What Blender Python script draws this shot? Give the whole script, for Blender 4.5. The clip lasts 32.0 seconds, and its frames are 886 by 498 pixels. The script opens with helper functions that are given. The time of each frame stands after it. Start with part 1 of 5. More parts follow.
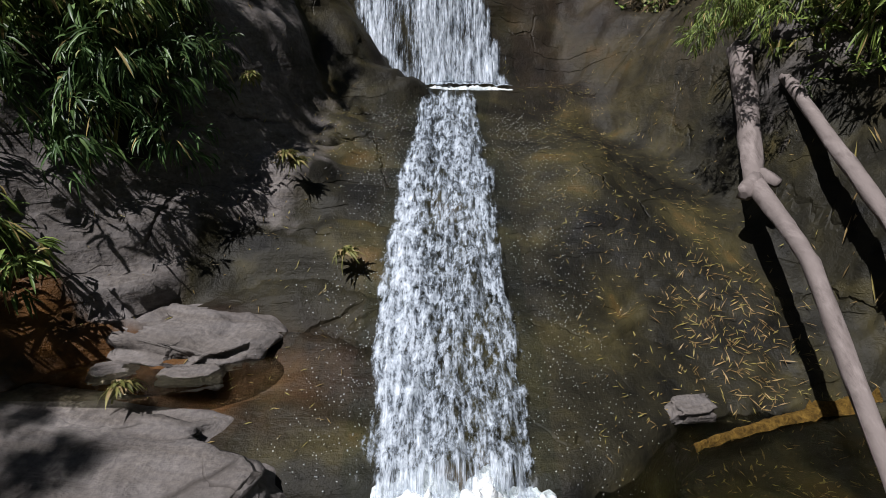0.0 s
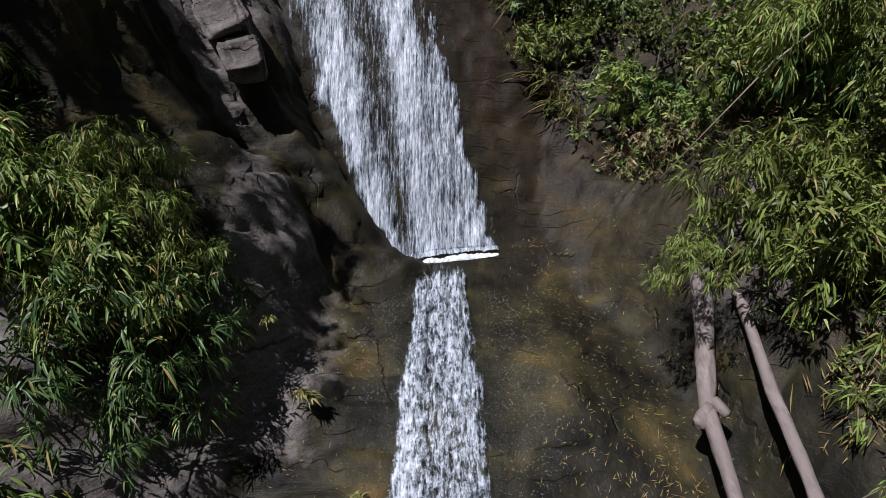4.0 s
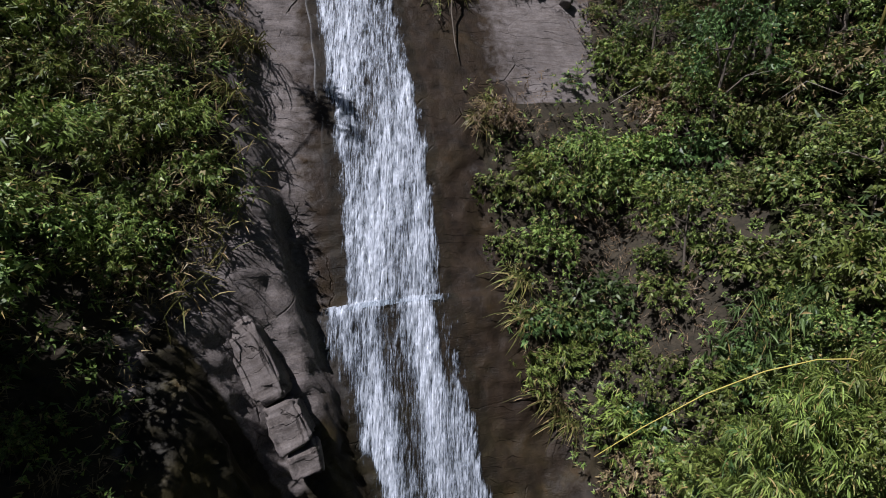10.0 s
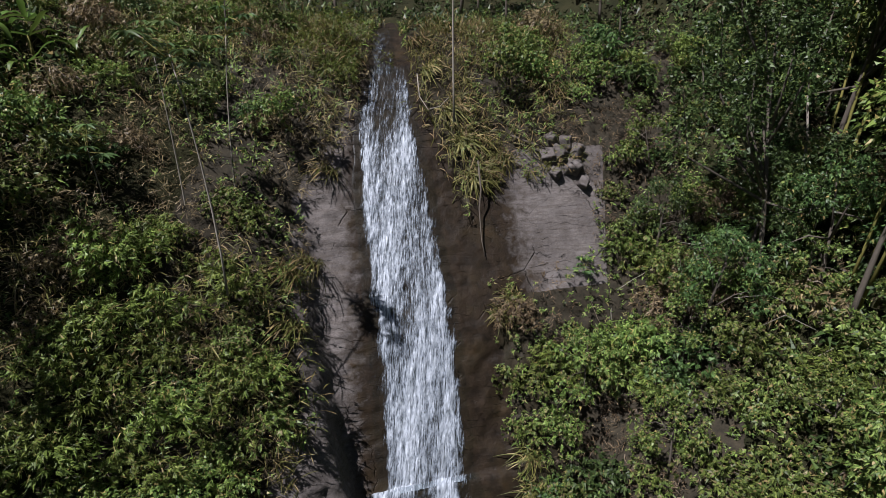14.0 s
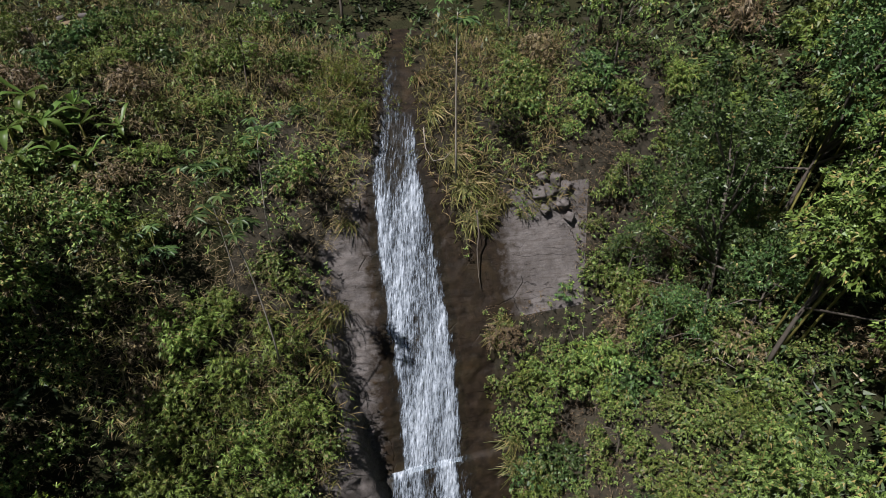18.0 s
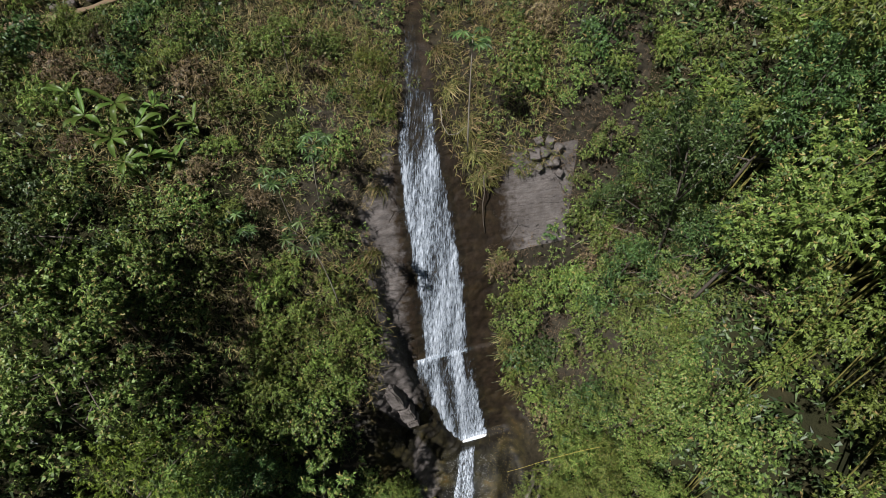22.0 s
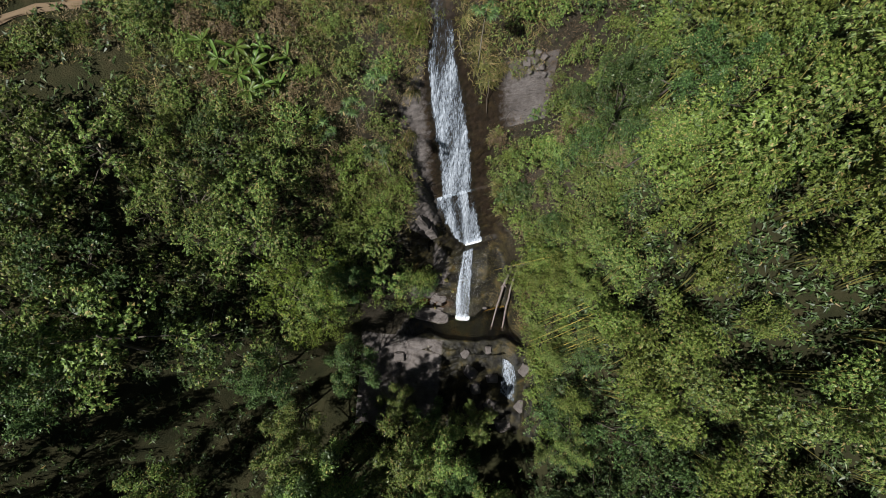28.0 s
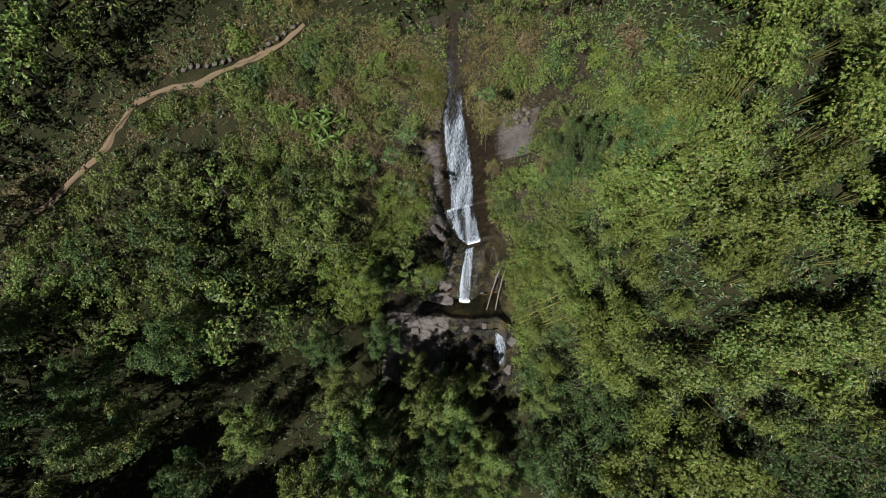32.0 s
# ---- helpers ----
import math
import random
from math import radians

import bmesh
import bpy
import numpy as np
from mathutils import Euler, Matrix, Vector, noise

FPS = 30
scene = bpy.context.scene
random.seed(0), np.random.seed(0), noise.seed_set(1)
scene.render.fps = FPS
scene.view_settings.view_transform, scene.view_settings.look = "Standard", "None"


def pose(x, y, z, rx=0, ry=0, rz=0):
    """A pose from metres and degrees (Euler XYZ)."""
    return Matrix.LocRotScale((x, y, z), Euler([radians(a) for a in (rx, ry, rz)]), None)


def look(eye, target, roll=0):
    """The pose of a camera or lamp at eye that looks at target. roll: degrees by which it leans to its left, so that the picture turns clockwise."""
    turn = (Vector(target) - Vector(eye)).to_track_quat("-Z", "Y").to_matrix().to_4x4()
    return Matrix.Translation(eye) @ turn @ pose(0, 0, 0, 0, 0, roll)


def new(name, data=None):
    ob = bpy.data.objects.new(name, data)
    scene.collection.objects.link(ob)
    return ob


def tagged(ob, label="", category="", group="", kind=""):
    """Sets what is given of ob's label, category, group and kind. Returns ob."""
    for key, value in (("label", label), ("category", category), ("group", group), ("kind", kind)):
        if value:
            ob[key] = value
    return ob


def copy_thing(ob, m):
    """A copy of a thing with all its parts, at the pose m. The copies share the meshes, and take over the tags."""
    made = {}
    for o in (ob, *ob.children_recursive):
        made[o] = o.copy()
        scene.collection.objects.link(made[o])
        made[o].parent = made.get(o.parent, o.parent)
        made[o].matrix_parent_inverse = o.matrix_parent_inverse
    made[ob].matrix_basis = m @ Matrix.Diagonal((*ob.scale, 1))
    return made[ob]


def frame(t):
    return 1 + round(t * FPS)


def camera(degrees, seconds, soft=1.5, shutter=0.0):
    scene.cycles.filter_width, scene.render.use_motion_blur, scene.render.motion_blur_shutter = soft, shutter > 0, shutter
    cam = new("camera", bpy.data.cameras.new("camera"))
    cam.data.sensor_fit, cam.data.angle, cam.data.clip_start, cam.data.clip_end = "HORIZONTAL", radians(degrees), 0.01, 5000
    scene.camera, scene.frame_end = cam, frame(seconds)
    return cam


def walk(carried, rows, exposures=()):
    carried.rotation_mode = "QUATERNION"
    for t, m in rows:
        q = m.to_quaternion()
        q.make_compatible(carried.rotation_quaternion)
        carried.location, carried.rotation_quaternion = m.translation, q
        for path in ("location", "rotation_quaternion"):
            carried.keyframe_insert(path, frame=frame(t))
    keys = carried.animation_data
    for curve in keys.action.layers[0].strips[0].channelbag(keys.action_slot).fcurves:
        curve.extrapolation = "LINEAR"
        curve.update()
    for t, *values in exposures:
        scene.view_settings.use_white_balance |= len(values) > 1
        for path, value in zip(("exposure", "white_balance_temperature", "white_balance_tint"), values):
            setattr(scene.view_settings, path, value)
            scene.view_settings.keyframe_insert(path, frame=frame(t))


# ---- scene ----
cam = camera(78.4, 32.0, 0.6)
METRES, EYE, TILT, LEAN, TURN = 60.0, 4.0, -16.5, 0.0, 0.0
ROWS = [
    (0.0, 0.0, 0.0, 0.0, 0.0, 0.0, -0.0),
    (0.5, 0.0001, -0.0012, 0.0049, -0.22, -0.01, 0.1),
    (1.0, -0.0002, -0.0028, 0.0099, -0.44, -0.01, 0.12),
    (1.5, -0.0005, -0.0045, 0.015, -0.64, -0.04, 0.17),
    (2.0, -0.0008, -0.0063, 0.0201, -0.84, -0.0, 0.2),
    (2.5, -0.001, -0.0081, 0.0256, -1.02, 0.0, 0.25),
    (3.0, -0.0013, -0.01, 0.0321, -1.19, 0.03, 0.29),
    (3.5, -0.0017, -0.0121, 0.0393, -1.36, -0.02, 0.3),
    (5.5, -0.0023, -0.0206, 0.0704, -1.9, -0.06, 0.43),
    (6.0, -0.0027, -0.0231, 0.0792, -2.06, -0.11, 0.46),
    (6.5, -0.0032, -0.026, 0.0883, -2.17, -0.1, 0.53),
    (7.0, -0.0037, -0.0291, 0.0976, -2.22, -0.02, 0.57),
    (7.5, -0.0044, -0.032, 0.1074, -2.39, -0.01, 0.63),
    (8.0, -0.0043, -0.0353, 0.1186, -2.27, -0.07, 0.62),
    (8.5, -0.0041, -0.0388, 0.1303, -1.8, -0.05, 0.47),
    (9.0, -0.0041, -0.0422, 0.1416, -1.31, -0.06, 0.25),
    (9.5, -0.0041, -0.0456, 0.1534, -0.63, -0.08, 0.07),
    (10.0, -0.0046, -0.0492, 0.1659, 0.22, -0.04, -0.19),
    (10.5, -0.0051, -0.0526, 0.1789, 1.28, 0.0, -0.47),
    (11.0, -0.0066, -0.056, 0.1925, 2.03, -0.13, -0.69),
    (11.5, -0.0083, -0.06, 0.2062, 2.43, -0.23, -0.84),
    (12.0, -0.01, -0.0647, 0.2217, 2.78, -0.48, -0.97),
    (12.5, -0.0105, -0.0696, 0.237, 2.97, -0.98, -1.06),
    (13.0, -0.009, -0.076, 0.251, 3.1, -1.45, -1.11),
    (13.5, -0.0068, -0.0825, 0.2645, 3.18, -2.49, -1.16),
    (14.0, -0.0041, -0.0881, 0.2776, 3.4, -4.02, -1.19),
    (14.5, -0.0016, -0.0926, 0.2911, 3.63, -5.89, -1.22),
    (16.5, -0.0056, -0.1046, 0.3436, 3.74, -13.33, -1.25),
    (17.0, -0.0058, -0.1094, 0.3599, 3.76, -15.28, -1.29),
    (17.5, -0.0058, -0.1148, 0.3759, 3.77, -17.19, -1.33),
    (18.0, -0.0047, -0.1196, 0.3922, 3.8, -19.12, -1.35),
    (18.5, -0.0037, -0.1239, 0.4086, 3.82, -21.05, -1.4),
    (19.0, -0.0037, -0.1282, 0.4244, 3.76, -23.07, -1.45),
    (19.5, -0.0042, -0.1325, 0.4401, 3.73, -25.54, -1.47),
    (20.0, -0.0052, -0.1367, 0.4555, 3.71, -28.04, -1.48),
    (20.5, -0.0073, -0.1408, 0.4713, 3.7, -30.67, -1.48),
    (21.0, -0.0097, -0.1449, 0.4867, 3.73, -33.3, -1.48),
    (21.5, -0.0145, -0.1488, 0.503, 3.6, -35.98, -1.62),
    (22.0, -0.0178, -0.1533, 0.5192, 3.62, -38.6, -1.67),
    (22.5, -0.0216, -0.1583, 0.5363, 3.59, -41.22, -1.74),
    (23.0, -0.0259, -0.1636, 0.5538, 3.5, -43.78, -1.9),
    (23.5, -0.0295, -0.1686, 0.5722, 3.46, -46.49, -2.0),
    (24.0, -0.0311, -0.1733, 0.5894, 3.55, -49.09, -2.02),
    (24.5, -0.0335, -0.1782, 0.6069, 3.57, -51.73, -2.1),
    (25.0, -0.0353, -0.1832, 0.6242, 3.55, -54.32, -2.19),
    (25.5, -0.0365, -0.1879, 0.6418, 3.61, -56.85, -2.26),
    (26.0, -0.0377, -0.1934, 0.6597, 3.63, -59.18, -2.33),
    (26.5, -0.0393, -0.1986, 0.6788, 3.59, -61.01, -2.4),
    (28.5, -0.0473, -0.2206, 0.7632, 3.74, -63.77, -2.72),
    (29.0, -0.0496, -0.2279, 0.7862, 3.8, -64.02, -2.79),
    (29.5, -0.0518, -0.2356, 0.8112, 3.84, -64.3, -2.85),
    (30.0, -0.0547, -0.244, 0.8377, 3.86, -64.57, -2.91),
    (30.5, -0.0577, -0.2521, 0.8657, 3.86, -64.91, -2.93),
    (31.0, -0.0614, -0.2602, 0.8948, 3.91, -65.28, -2.97),
    (31.5, -0.0653, -0.2684, 0.9242, 3.94, -65.66, -3.04),
    (32.0, -0.0696, -0.2767, 0.9539, 3.98, -66.04, -3.13),
]
walk(cam, [(t, pose(0, 0, EYE, TILT, LEAN, TURN) @ pose(METRES * x, METRES * y, METRES * z, 90 + pitch, roll, yaw)) for t, x, y, z, yaw, pitch, roll in ROWS],
     [(0.0, 0.0, 6230, 13), (6.0, 0.0, 6120, 19), (12.0, 0.0, 6150, 18), (20.0, 0.0, 6400, 12), (26.0, 0.0, 6500, 10), (32.0, 0.0, 6500, 10)])

# ---- world, sun, exposure ----
SUN = Vector((-0.37, -0.385, 0.845)).normalized()
scene.view_settings.exposure = 0.0
world = bpy.data.worlds.new("world")
scene.world = world
world.use_nodes = True
wn = world.node_tree.nodes
sky = wn.new("ShaderNodeTexSky")
sky.sky_type, sky.sun_disc = "NISHITA", False
sky.sun_elevation = math.asin(SUN.z)
sky.sun_rotation = math.atan2(SUN.x, SUN.y)
wn["Background"].inputs[1].default_value = 0.031
world.node_tree.links.new(sky.outputs[0], wn["Background"].inputs[0])
lamp = bpy.data.lights.new("sun", "SUN")
lamp.energy, lamp.angle, lamp.color = 6.6, radians(0.55), (1.0, 0.975, 0.945)
sun = new("sun", lamp)
sun.matrix_world = look(SUN * 200, (0, 0, 0))

# ---- materials ----


class Mat:
    """A small node builder."""

    def __init__(self, name, rough=0.6, spec=0.4):
        self.m = bpy.data.materials.new(name)
        self.m.use_nodes = True
        self.t = self.m.node_tree
        self.b = self.t.nodes["Principled BSDF"]
        self.b.inputs["Roughness"].default_value = rough
        self.b.inputs["Specular IOR Level"].default_value = spec
        self.out = self.t.nodes["Material Output"]

    def n(self, kind, **kw):
        node = self.t.nodes.new("ShaderNode" + kind)
        for k, v in kw.items():
            node.inputs[k].default_value = v
        return node

    def link(self, a, b):
        self.t.links.new(a, b)

    def coord(self, scale=(1, 1, 1), rot=(0, 0, 0), kind="Object"):
        tc, mp = self.n("TexCoord"), self.n("Mapping")
        mp.inputs["Scale"].default_value = scale
        mp.inputs["Rotation"].default_value = [radians(a) for a in rot]
        self.link(tc.outputs[kind], mp.inputs[0])
        return mp.outputs[0]

    def noise(self, vec, scale, detail=4.0, rough=0.55, dist=0.0):
        node = self.n("TexNoise", Scale=scale, Detail=detail, Roughness=rough, Distortion=dist)
        self.link(vec, node.inputs["Vector"])
        return node.outputs["Fac"]

    def ramp(self, fac, stops):
        node = self.n("ValToRGB")
        e = node.color_ramp.elements
        while len(e) < len(stops):
            e.new(0.5)
        for el, (p, c) in zip(e, stops):
            el.position = p
            el.color = (*c, 1) if isinstance(c, tuple) else (c, c, c, 1)
        self.link(fac, node.inputs[0])
        return node.outputs[0]

    def mix(self, fac, a, b, kind="MIX"):
        node = self.t.nodes.new("ShaderNodeMix")
        node.data_type, node.blend_type = "RGBA", kind
        for sock, val in ((node.inputs[0], fac), (node.inputs[6], a), (node.inputs[7], b)):
            if isinstance(val, tuple):
                sock.default_value = (*val, 1)
            elif isinstance(val, (int, float)):
                sock.default_value = val
            else:
                self.link(val, sock)
        return node.outputs[2]

    def math(self, op, a, b=0.0, clamp=False):
        node = self.t.nodes.new("ShaderNodeMath")
        node.operation, node.use_clamp = op, clamp
        for sock, val in zip(node.inputs, (a, b)):
            if isinstance(val, (int, float)):
                sock.default_value = val
            else:
                self.link(val, sock)
        return node.outputs[0]

    def attr(self, name):
        node = self.t.nodes.new("ShaderNodeAttribute")
        node.attribute_name = name
        return node.outputs["Fac"]

    def bump(self, height, strength=0.5, distance=0.05):
        node = self.n("Bump", Strength=strength, Distance=distance)
        self.link(height, node.inputs["Height"])
        self.link(node.outputs[0], self.b.inputs["Normal"])

    def colour(self, c):
        self.link(c, self.b.inputs["Base Color"])


def leaf_material(name, dark, mid, light, dry=(0.30, 0.22, 0.08), dry_part=0.04, rough=0.42, thin=0.16):
    dark, mid, light, dry = ((r, g, b * 1.1) for r, g, b in (dark, mid, light, dry))
    k = Mat(name, rough + 0.06, 0.3)
    geo, info = k.n("NewGeometry"), k.n("ObjectInfo")
    r = geo.outputs["Random Per Island"]
    c = k.ramp(r, [(0.0, tuple(c * 0.6 for c in dark)), (0.5, mid), (1.0 - dry_part - 0.02, tuple(c * 1.22 for c in light)), (1.0 - dry_part, dry)])
    hue = k.n("HueSaturation", Saturation=1.0)
    k.link(k.math("ADD", k.math("MULTIPLY", info.outputs["Random"], 0.035), 0.4825), hue.inputs["Hue"])
    k.link(k.math("ADD", k.math("MULTIPLY", info.outputs["Random"], 0.66), 0.68), hue.inputs["Value"])
    k.link(c, hue.inputs["Color"])
    patch = k.noise(k.coord((1, 1, 1)), 0.9, 2)
    col = k.mix(k.math("MULTIPLY", patch, 0.5), hue.outputs[0], k.mix(0.5, hue.outputs[0], light))
    k.colour(col)
    tr, mx = k.n("BsdfTranslucent"), k.n("MixShader", Fac=thin)
    k.link(col, tr.inputs[0])
    k.link(k.b.outputs[0], mx.inputs[1])
    k.link(tr.outputs[0], mx.inputs[2])
    k.link(mx.outputs[0], k.out.inputs[0])
    return k.m


BAMBOO_LEAF = leaf_material("bamboo_leaf", (0.044, 0.072, 0.010), (0.106, 0.153, 0.027), (0.178, 0.234, 0.046), dry_part=0.06, thin=0.18)
BROAD_LEAF = leaf_material("broad_leaf", (0.024, 0.055, 0.011), (0.090, 0.146, 0.030), (0.190, 0.254, 0.058), dry_part=0.09, rough=0.38, thin=0.16)
# dark green leaf; its colour also lays in shade under trees and on hanging shrubs
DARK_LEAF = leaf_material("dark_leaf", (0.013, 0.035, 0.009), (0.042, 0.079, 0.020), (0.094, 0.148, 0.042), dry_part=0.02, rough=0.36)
FEATHER_LEAF = leaf_material("feather_leaf", (0.062, 0.090, 0.011), (0.097, 0.130, 0.015), (0.141, 0.175, 0.021), dry_part=0.03)
WEED_LEAF = leaf_material("weed_leaf", (0.032, 0.058, 0.011), (0.088, 0.135, 0.026), (0.180, 0.228, 0.050), dry_part=0.16, dry=(0.176, 0.140, 0.063))
DRY_LEAF = leaf_material("dry_leaf", (0.09, 0.065, 0.035), (0.15, 0.11, 0.055), (0.22, 0.17, 0.08), dry_part=0.1, dry=(0.06, 0.045, 0.03), thin=0.15)
GRASS_LEAF = leaf_material("grass_leaf", (0.07, 0.085, 0.018), (0.12, 0.125, 0.03), (0.19, 0.17, 0.05), dry_part=0.25, dry=(0.26, 0.19, 0.085))
BANANA_LEAF = leaf_material("banana_leaf", (0.05, 0.10, 0.018), (0.085, 0.14, 0.025), (0.15, 0.21, 0.045), dry_part=0.04, rough=0.35, thin=0.3)
LITTER_LEAF = leaf_material("litter_leaf", (0.10, 0.065, 0.022), (0.20, 0.14, 0.045), (0.34, 0.26, 0.10), dry_part=0.3, dry=(0.22, 0.2, 0.05), thin=0.05)


def bark_material(name, a, b, scale=9.0, along=(1, 1, 0.18)):
    k = Mat(name, 0.85, 0.2)
    v = k.coord(along)
    f = k.noise(v, scale, 7, 0.7)
    spots = k.noise(k.coord(), 2.2, 3)
    k.colour(k.mix(k.ramp(spots, [(0.4, 0.0), (0.65, 1.0)]), k.ramp(f, [(0.25, a), (0.75, b)]), k.ramp(f, [(0.2, b), (0.8, a)])))
    k.bump(f, 0.6, 0.02)
    return k.m


BARK = bark_material("bark", (0.045, 0.036, 0.028), (0.16, 0.14, 0.115))
PALE_BARK = bark_material("pale_bark", (0.17, 0.15, 0.125), (0.36, 0.33, 0.285))
LOG_WOOD = bark_material("weathered_wood", (0.07, 0.055, 0.05), (0.27, 0.23, 0.215), 16, (1, 0.22, 0.4))
CULM = bark_material("culm", (0.10, 0.11, 0.025), (0.28, 0.24, 0.075), 5)
YELLOW_CULM = bark_material("yellow_culm", (0.34, 0.28, 0.06), (0.52, 0.44, 0.13), 5)
TWIG = bark_material("dry_twig", (0.10, 0.08, 0.06), (0.25, 0.21, 0.16), 12)


def rock_material(name, wet_attr=True):
    k = Mat(name, 0.85, 0.35)
    v = k.coord()
    big = k.noise(v, 0.55, 5, 0.6)
    mid = k.noise(v, 3.1, 6, 0.62)
    fine = k.noise(v, 26.0, 5, 0.6)
    strata = k.noise(k.coord((0.3, 2.0, 5.0), (9, -5, 0)), 2.6, 6, 0.65, 0.8)
    dry = k.ramp(big, [(0.25, (0.066, 0.060, 0.060)), (0.5, (0.128, 0.116, 0.113)), (0.78, (0.212, 0.194, 0.188))])
    dry = k.mix(k.math("MULTIPLY", k.ramp(strata, [(0.38, 1.0), (0.58, 0.0)]), 0.7), dry, (0.055, 0.045, 0.038))
    dry = k.mix(k.math("MULTIPLY", mid, 0.5), dry, k.ramp(fine, [(0.35, (0.05, 0.042, 0.037)), (0.65, (0.26, 0.225, 0.195))]))
    vor = k.n("TexVoronoi", Scale=0.42)
    vor.feature = "DISTANCE_TO_EDGE"
    warp = k.mix(0.55, v, k.mix(1.0, v, k.noise(v, 1.4, 4, 0.6), "ADD"))
    k.link(warp, vor.inputs["Vector"])
    crack = k.ramp(vor.outputs["Distance"], [(0.0, 1.0), (0.012, 0.0)])
    crack = k.math("MULTIPLY", crack, k.ramp(k.noise(v, 0.8, 2), [(0.5, 0.0), (0.6, 1.0)]))
    dry = k.mix(k.math("MULTIPLY", crack, 0.85), dry, (0.02, 0.016, 0.014))
    stain = k.ramp(k.noise(k.coord((1, 1, 0.25)), 1.3, 4), [(0.5, 0.0), (0.72, 1.0)])
    dry = k.mix(k.math("MULTIPLY", stain, 0.6), dry, (0.05, 0.042, 0.036))
    axes = k.n("SeparateXYZ")
    k.link(v, axes.inputs[0])
    bed = k.math("ADD", k.math("MULTIPLY", axes.outputs[2], 3.6), k.math("ADD", k.math("MULTIPLY", axes.outputs[1], 1.1), k.math("MULTIPLY", k.noise(v, 0.7, 4, 0.5), 3.4)))
    joint = k.ramp(k.math("FRACT", bed), [(0.0, 1.0), (0.045, 0.0)])
    joint = k.math("MULTIPLY", joint, k.ramp(k.noise(v, 1.3, 3), [(0.52, 0.0), (0.62, 1.0)]))
    dry = k.mix(k.math("MULTIPLY", joint, 0.7), dry, (0.025, 0.02, 0.017))
    height = k.math("ADD", k.math("MULTIPLY", mid, 0.6), k.math("MULTIPLY", fine, 0.1))
    height = k.math("ADD", height, k.math("MULTIPLY", strata, 0.2))
    height = k.math("SUBTRACT", height, k.math("ADD", k.math("MULTIPLY", crack, 0.5), k.math("MULTIPLY", joint, 0.3)))
    if wet_attr:
        # the wet attribute also carries painted shade on the sheer wall and the rib
        wet = k.math("ADD", k.attr("wet"), k.math("MULTIPLY", k.math("SUBTRACT", mid, 0.5), 0.55))
        wet = k.ramp(wet, [(0.38, 0.0), (0.58, 1.0)])
        algae = k.ramp(k.noise(v, 1.05, 5, 0.6, 0.3), [(0.35, (0.005, 0.005, 0.004)), (0.5, (0.021, 0.019, 0.011)), (0.62, (0.050, 0.042, 0.017)), (0.78, (0.13, 0.075, 0.022))])
        deep = k.mix(k.math("MULTIPLY", fine, 0.4), algae, (0.012, 0.010, 0.008))
        deep = k.mix(k.math("SUBTRACT", 1.0, k.attr("algae")), deep, k.ramp(mid, [(0.3, (0.010, 0.007, 0.005)), (0.7, (0.036, 0.024, 0.015))]))
        deep = k.mix(k.math("MULTIPLY", k.attr("rust"), 0.9), deep, k.ramp(mid, [(0.35, (0.045, 0.02, 0.006)), (0.6, (0.15, 0.062, 0.014))]))
        soil = k.ramp(k.noise(v, 5.0, 5, 0.7), [(0.3, (0.014, 0.013, 0.008)), (0.7, (0.045, 0.036, 0.022))])
        cover = k.math("ADD", k.attr("cover"), k.math("MULTIPLY", k.math("SUBTRACT", mid, 0.5), 0.8))
        k.colour(k.mix(k.ramp(cover, [(0.42, 0.0), (0.58, 1.0)]), k.mix(wet, dry, deep), soil))
        beads = k.noise(v, 85.0, 2, 0.5)
        height = k.math("ADD", height, k.math("MULTIPLY", k.math("MULTIPLY", beads, wet), 0.07))
        flow = k.noise(k.coord((30, 5, 5), (0, 0, 8)), 1.0, 4, 0.65, 0.6)
        height = k.math("ADD", height, k.math("MULTIPLY", k.math("MULTIPLY", flow, wet), 0.05))
        k.link(k.math("SUBTRACT", 0.88, k.math("MULTIPLY", wet, 0.36)), k.b.inputs["Roughness"])
        k.link(k.math("SUBTRACT", 0.32, k.math("MULTIPLY", wet, 0.17)), k.b.inputs["Specular IOR Level"])
    else:
        k.colour(dry)
    k.bump(height, 0.8, 0.085)
    return k.m


ROCK = rock_material("rock")
STONE = rock_material("stone", False)


def soil_material():
    k = Mat("soil", 0.95, 0.1)
    v = k.coord()
    a, b = k.noise(v, 0.7, 5), k.noise(v, 9, 6, 0.7)
    c = k.ramp(a, [(0.3, (0.014, 0.014, 0.008)), (0.55, (0.03, 0.027, 0.014)), (0.8, (0.055, 0.042, 0.024))])
    k.colour(k.mix(k.math("MULTIPLY", b, 0.5), c, (0.028, 0.036, 0.012)))
    k.bump(b, 0.9, 0.1)
    return k.m


SOIL = soil_material()


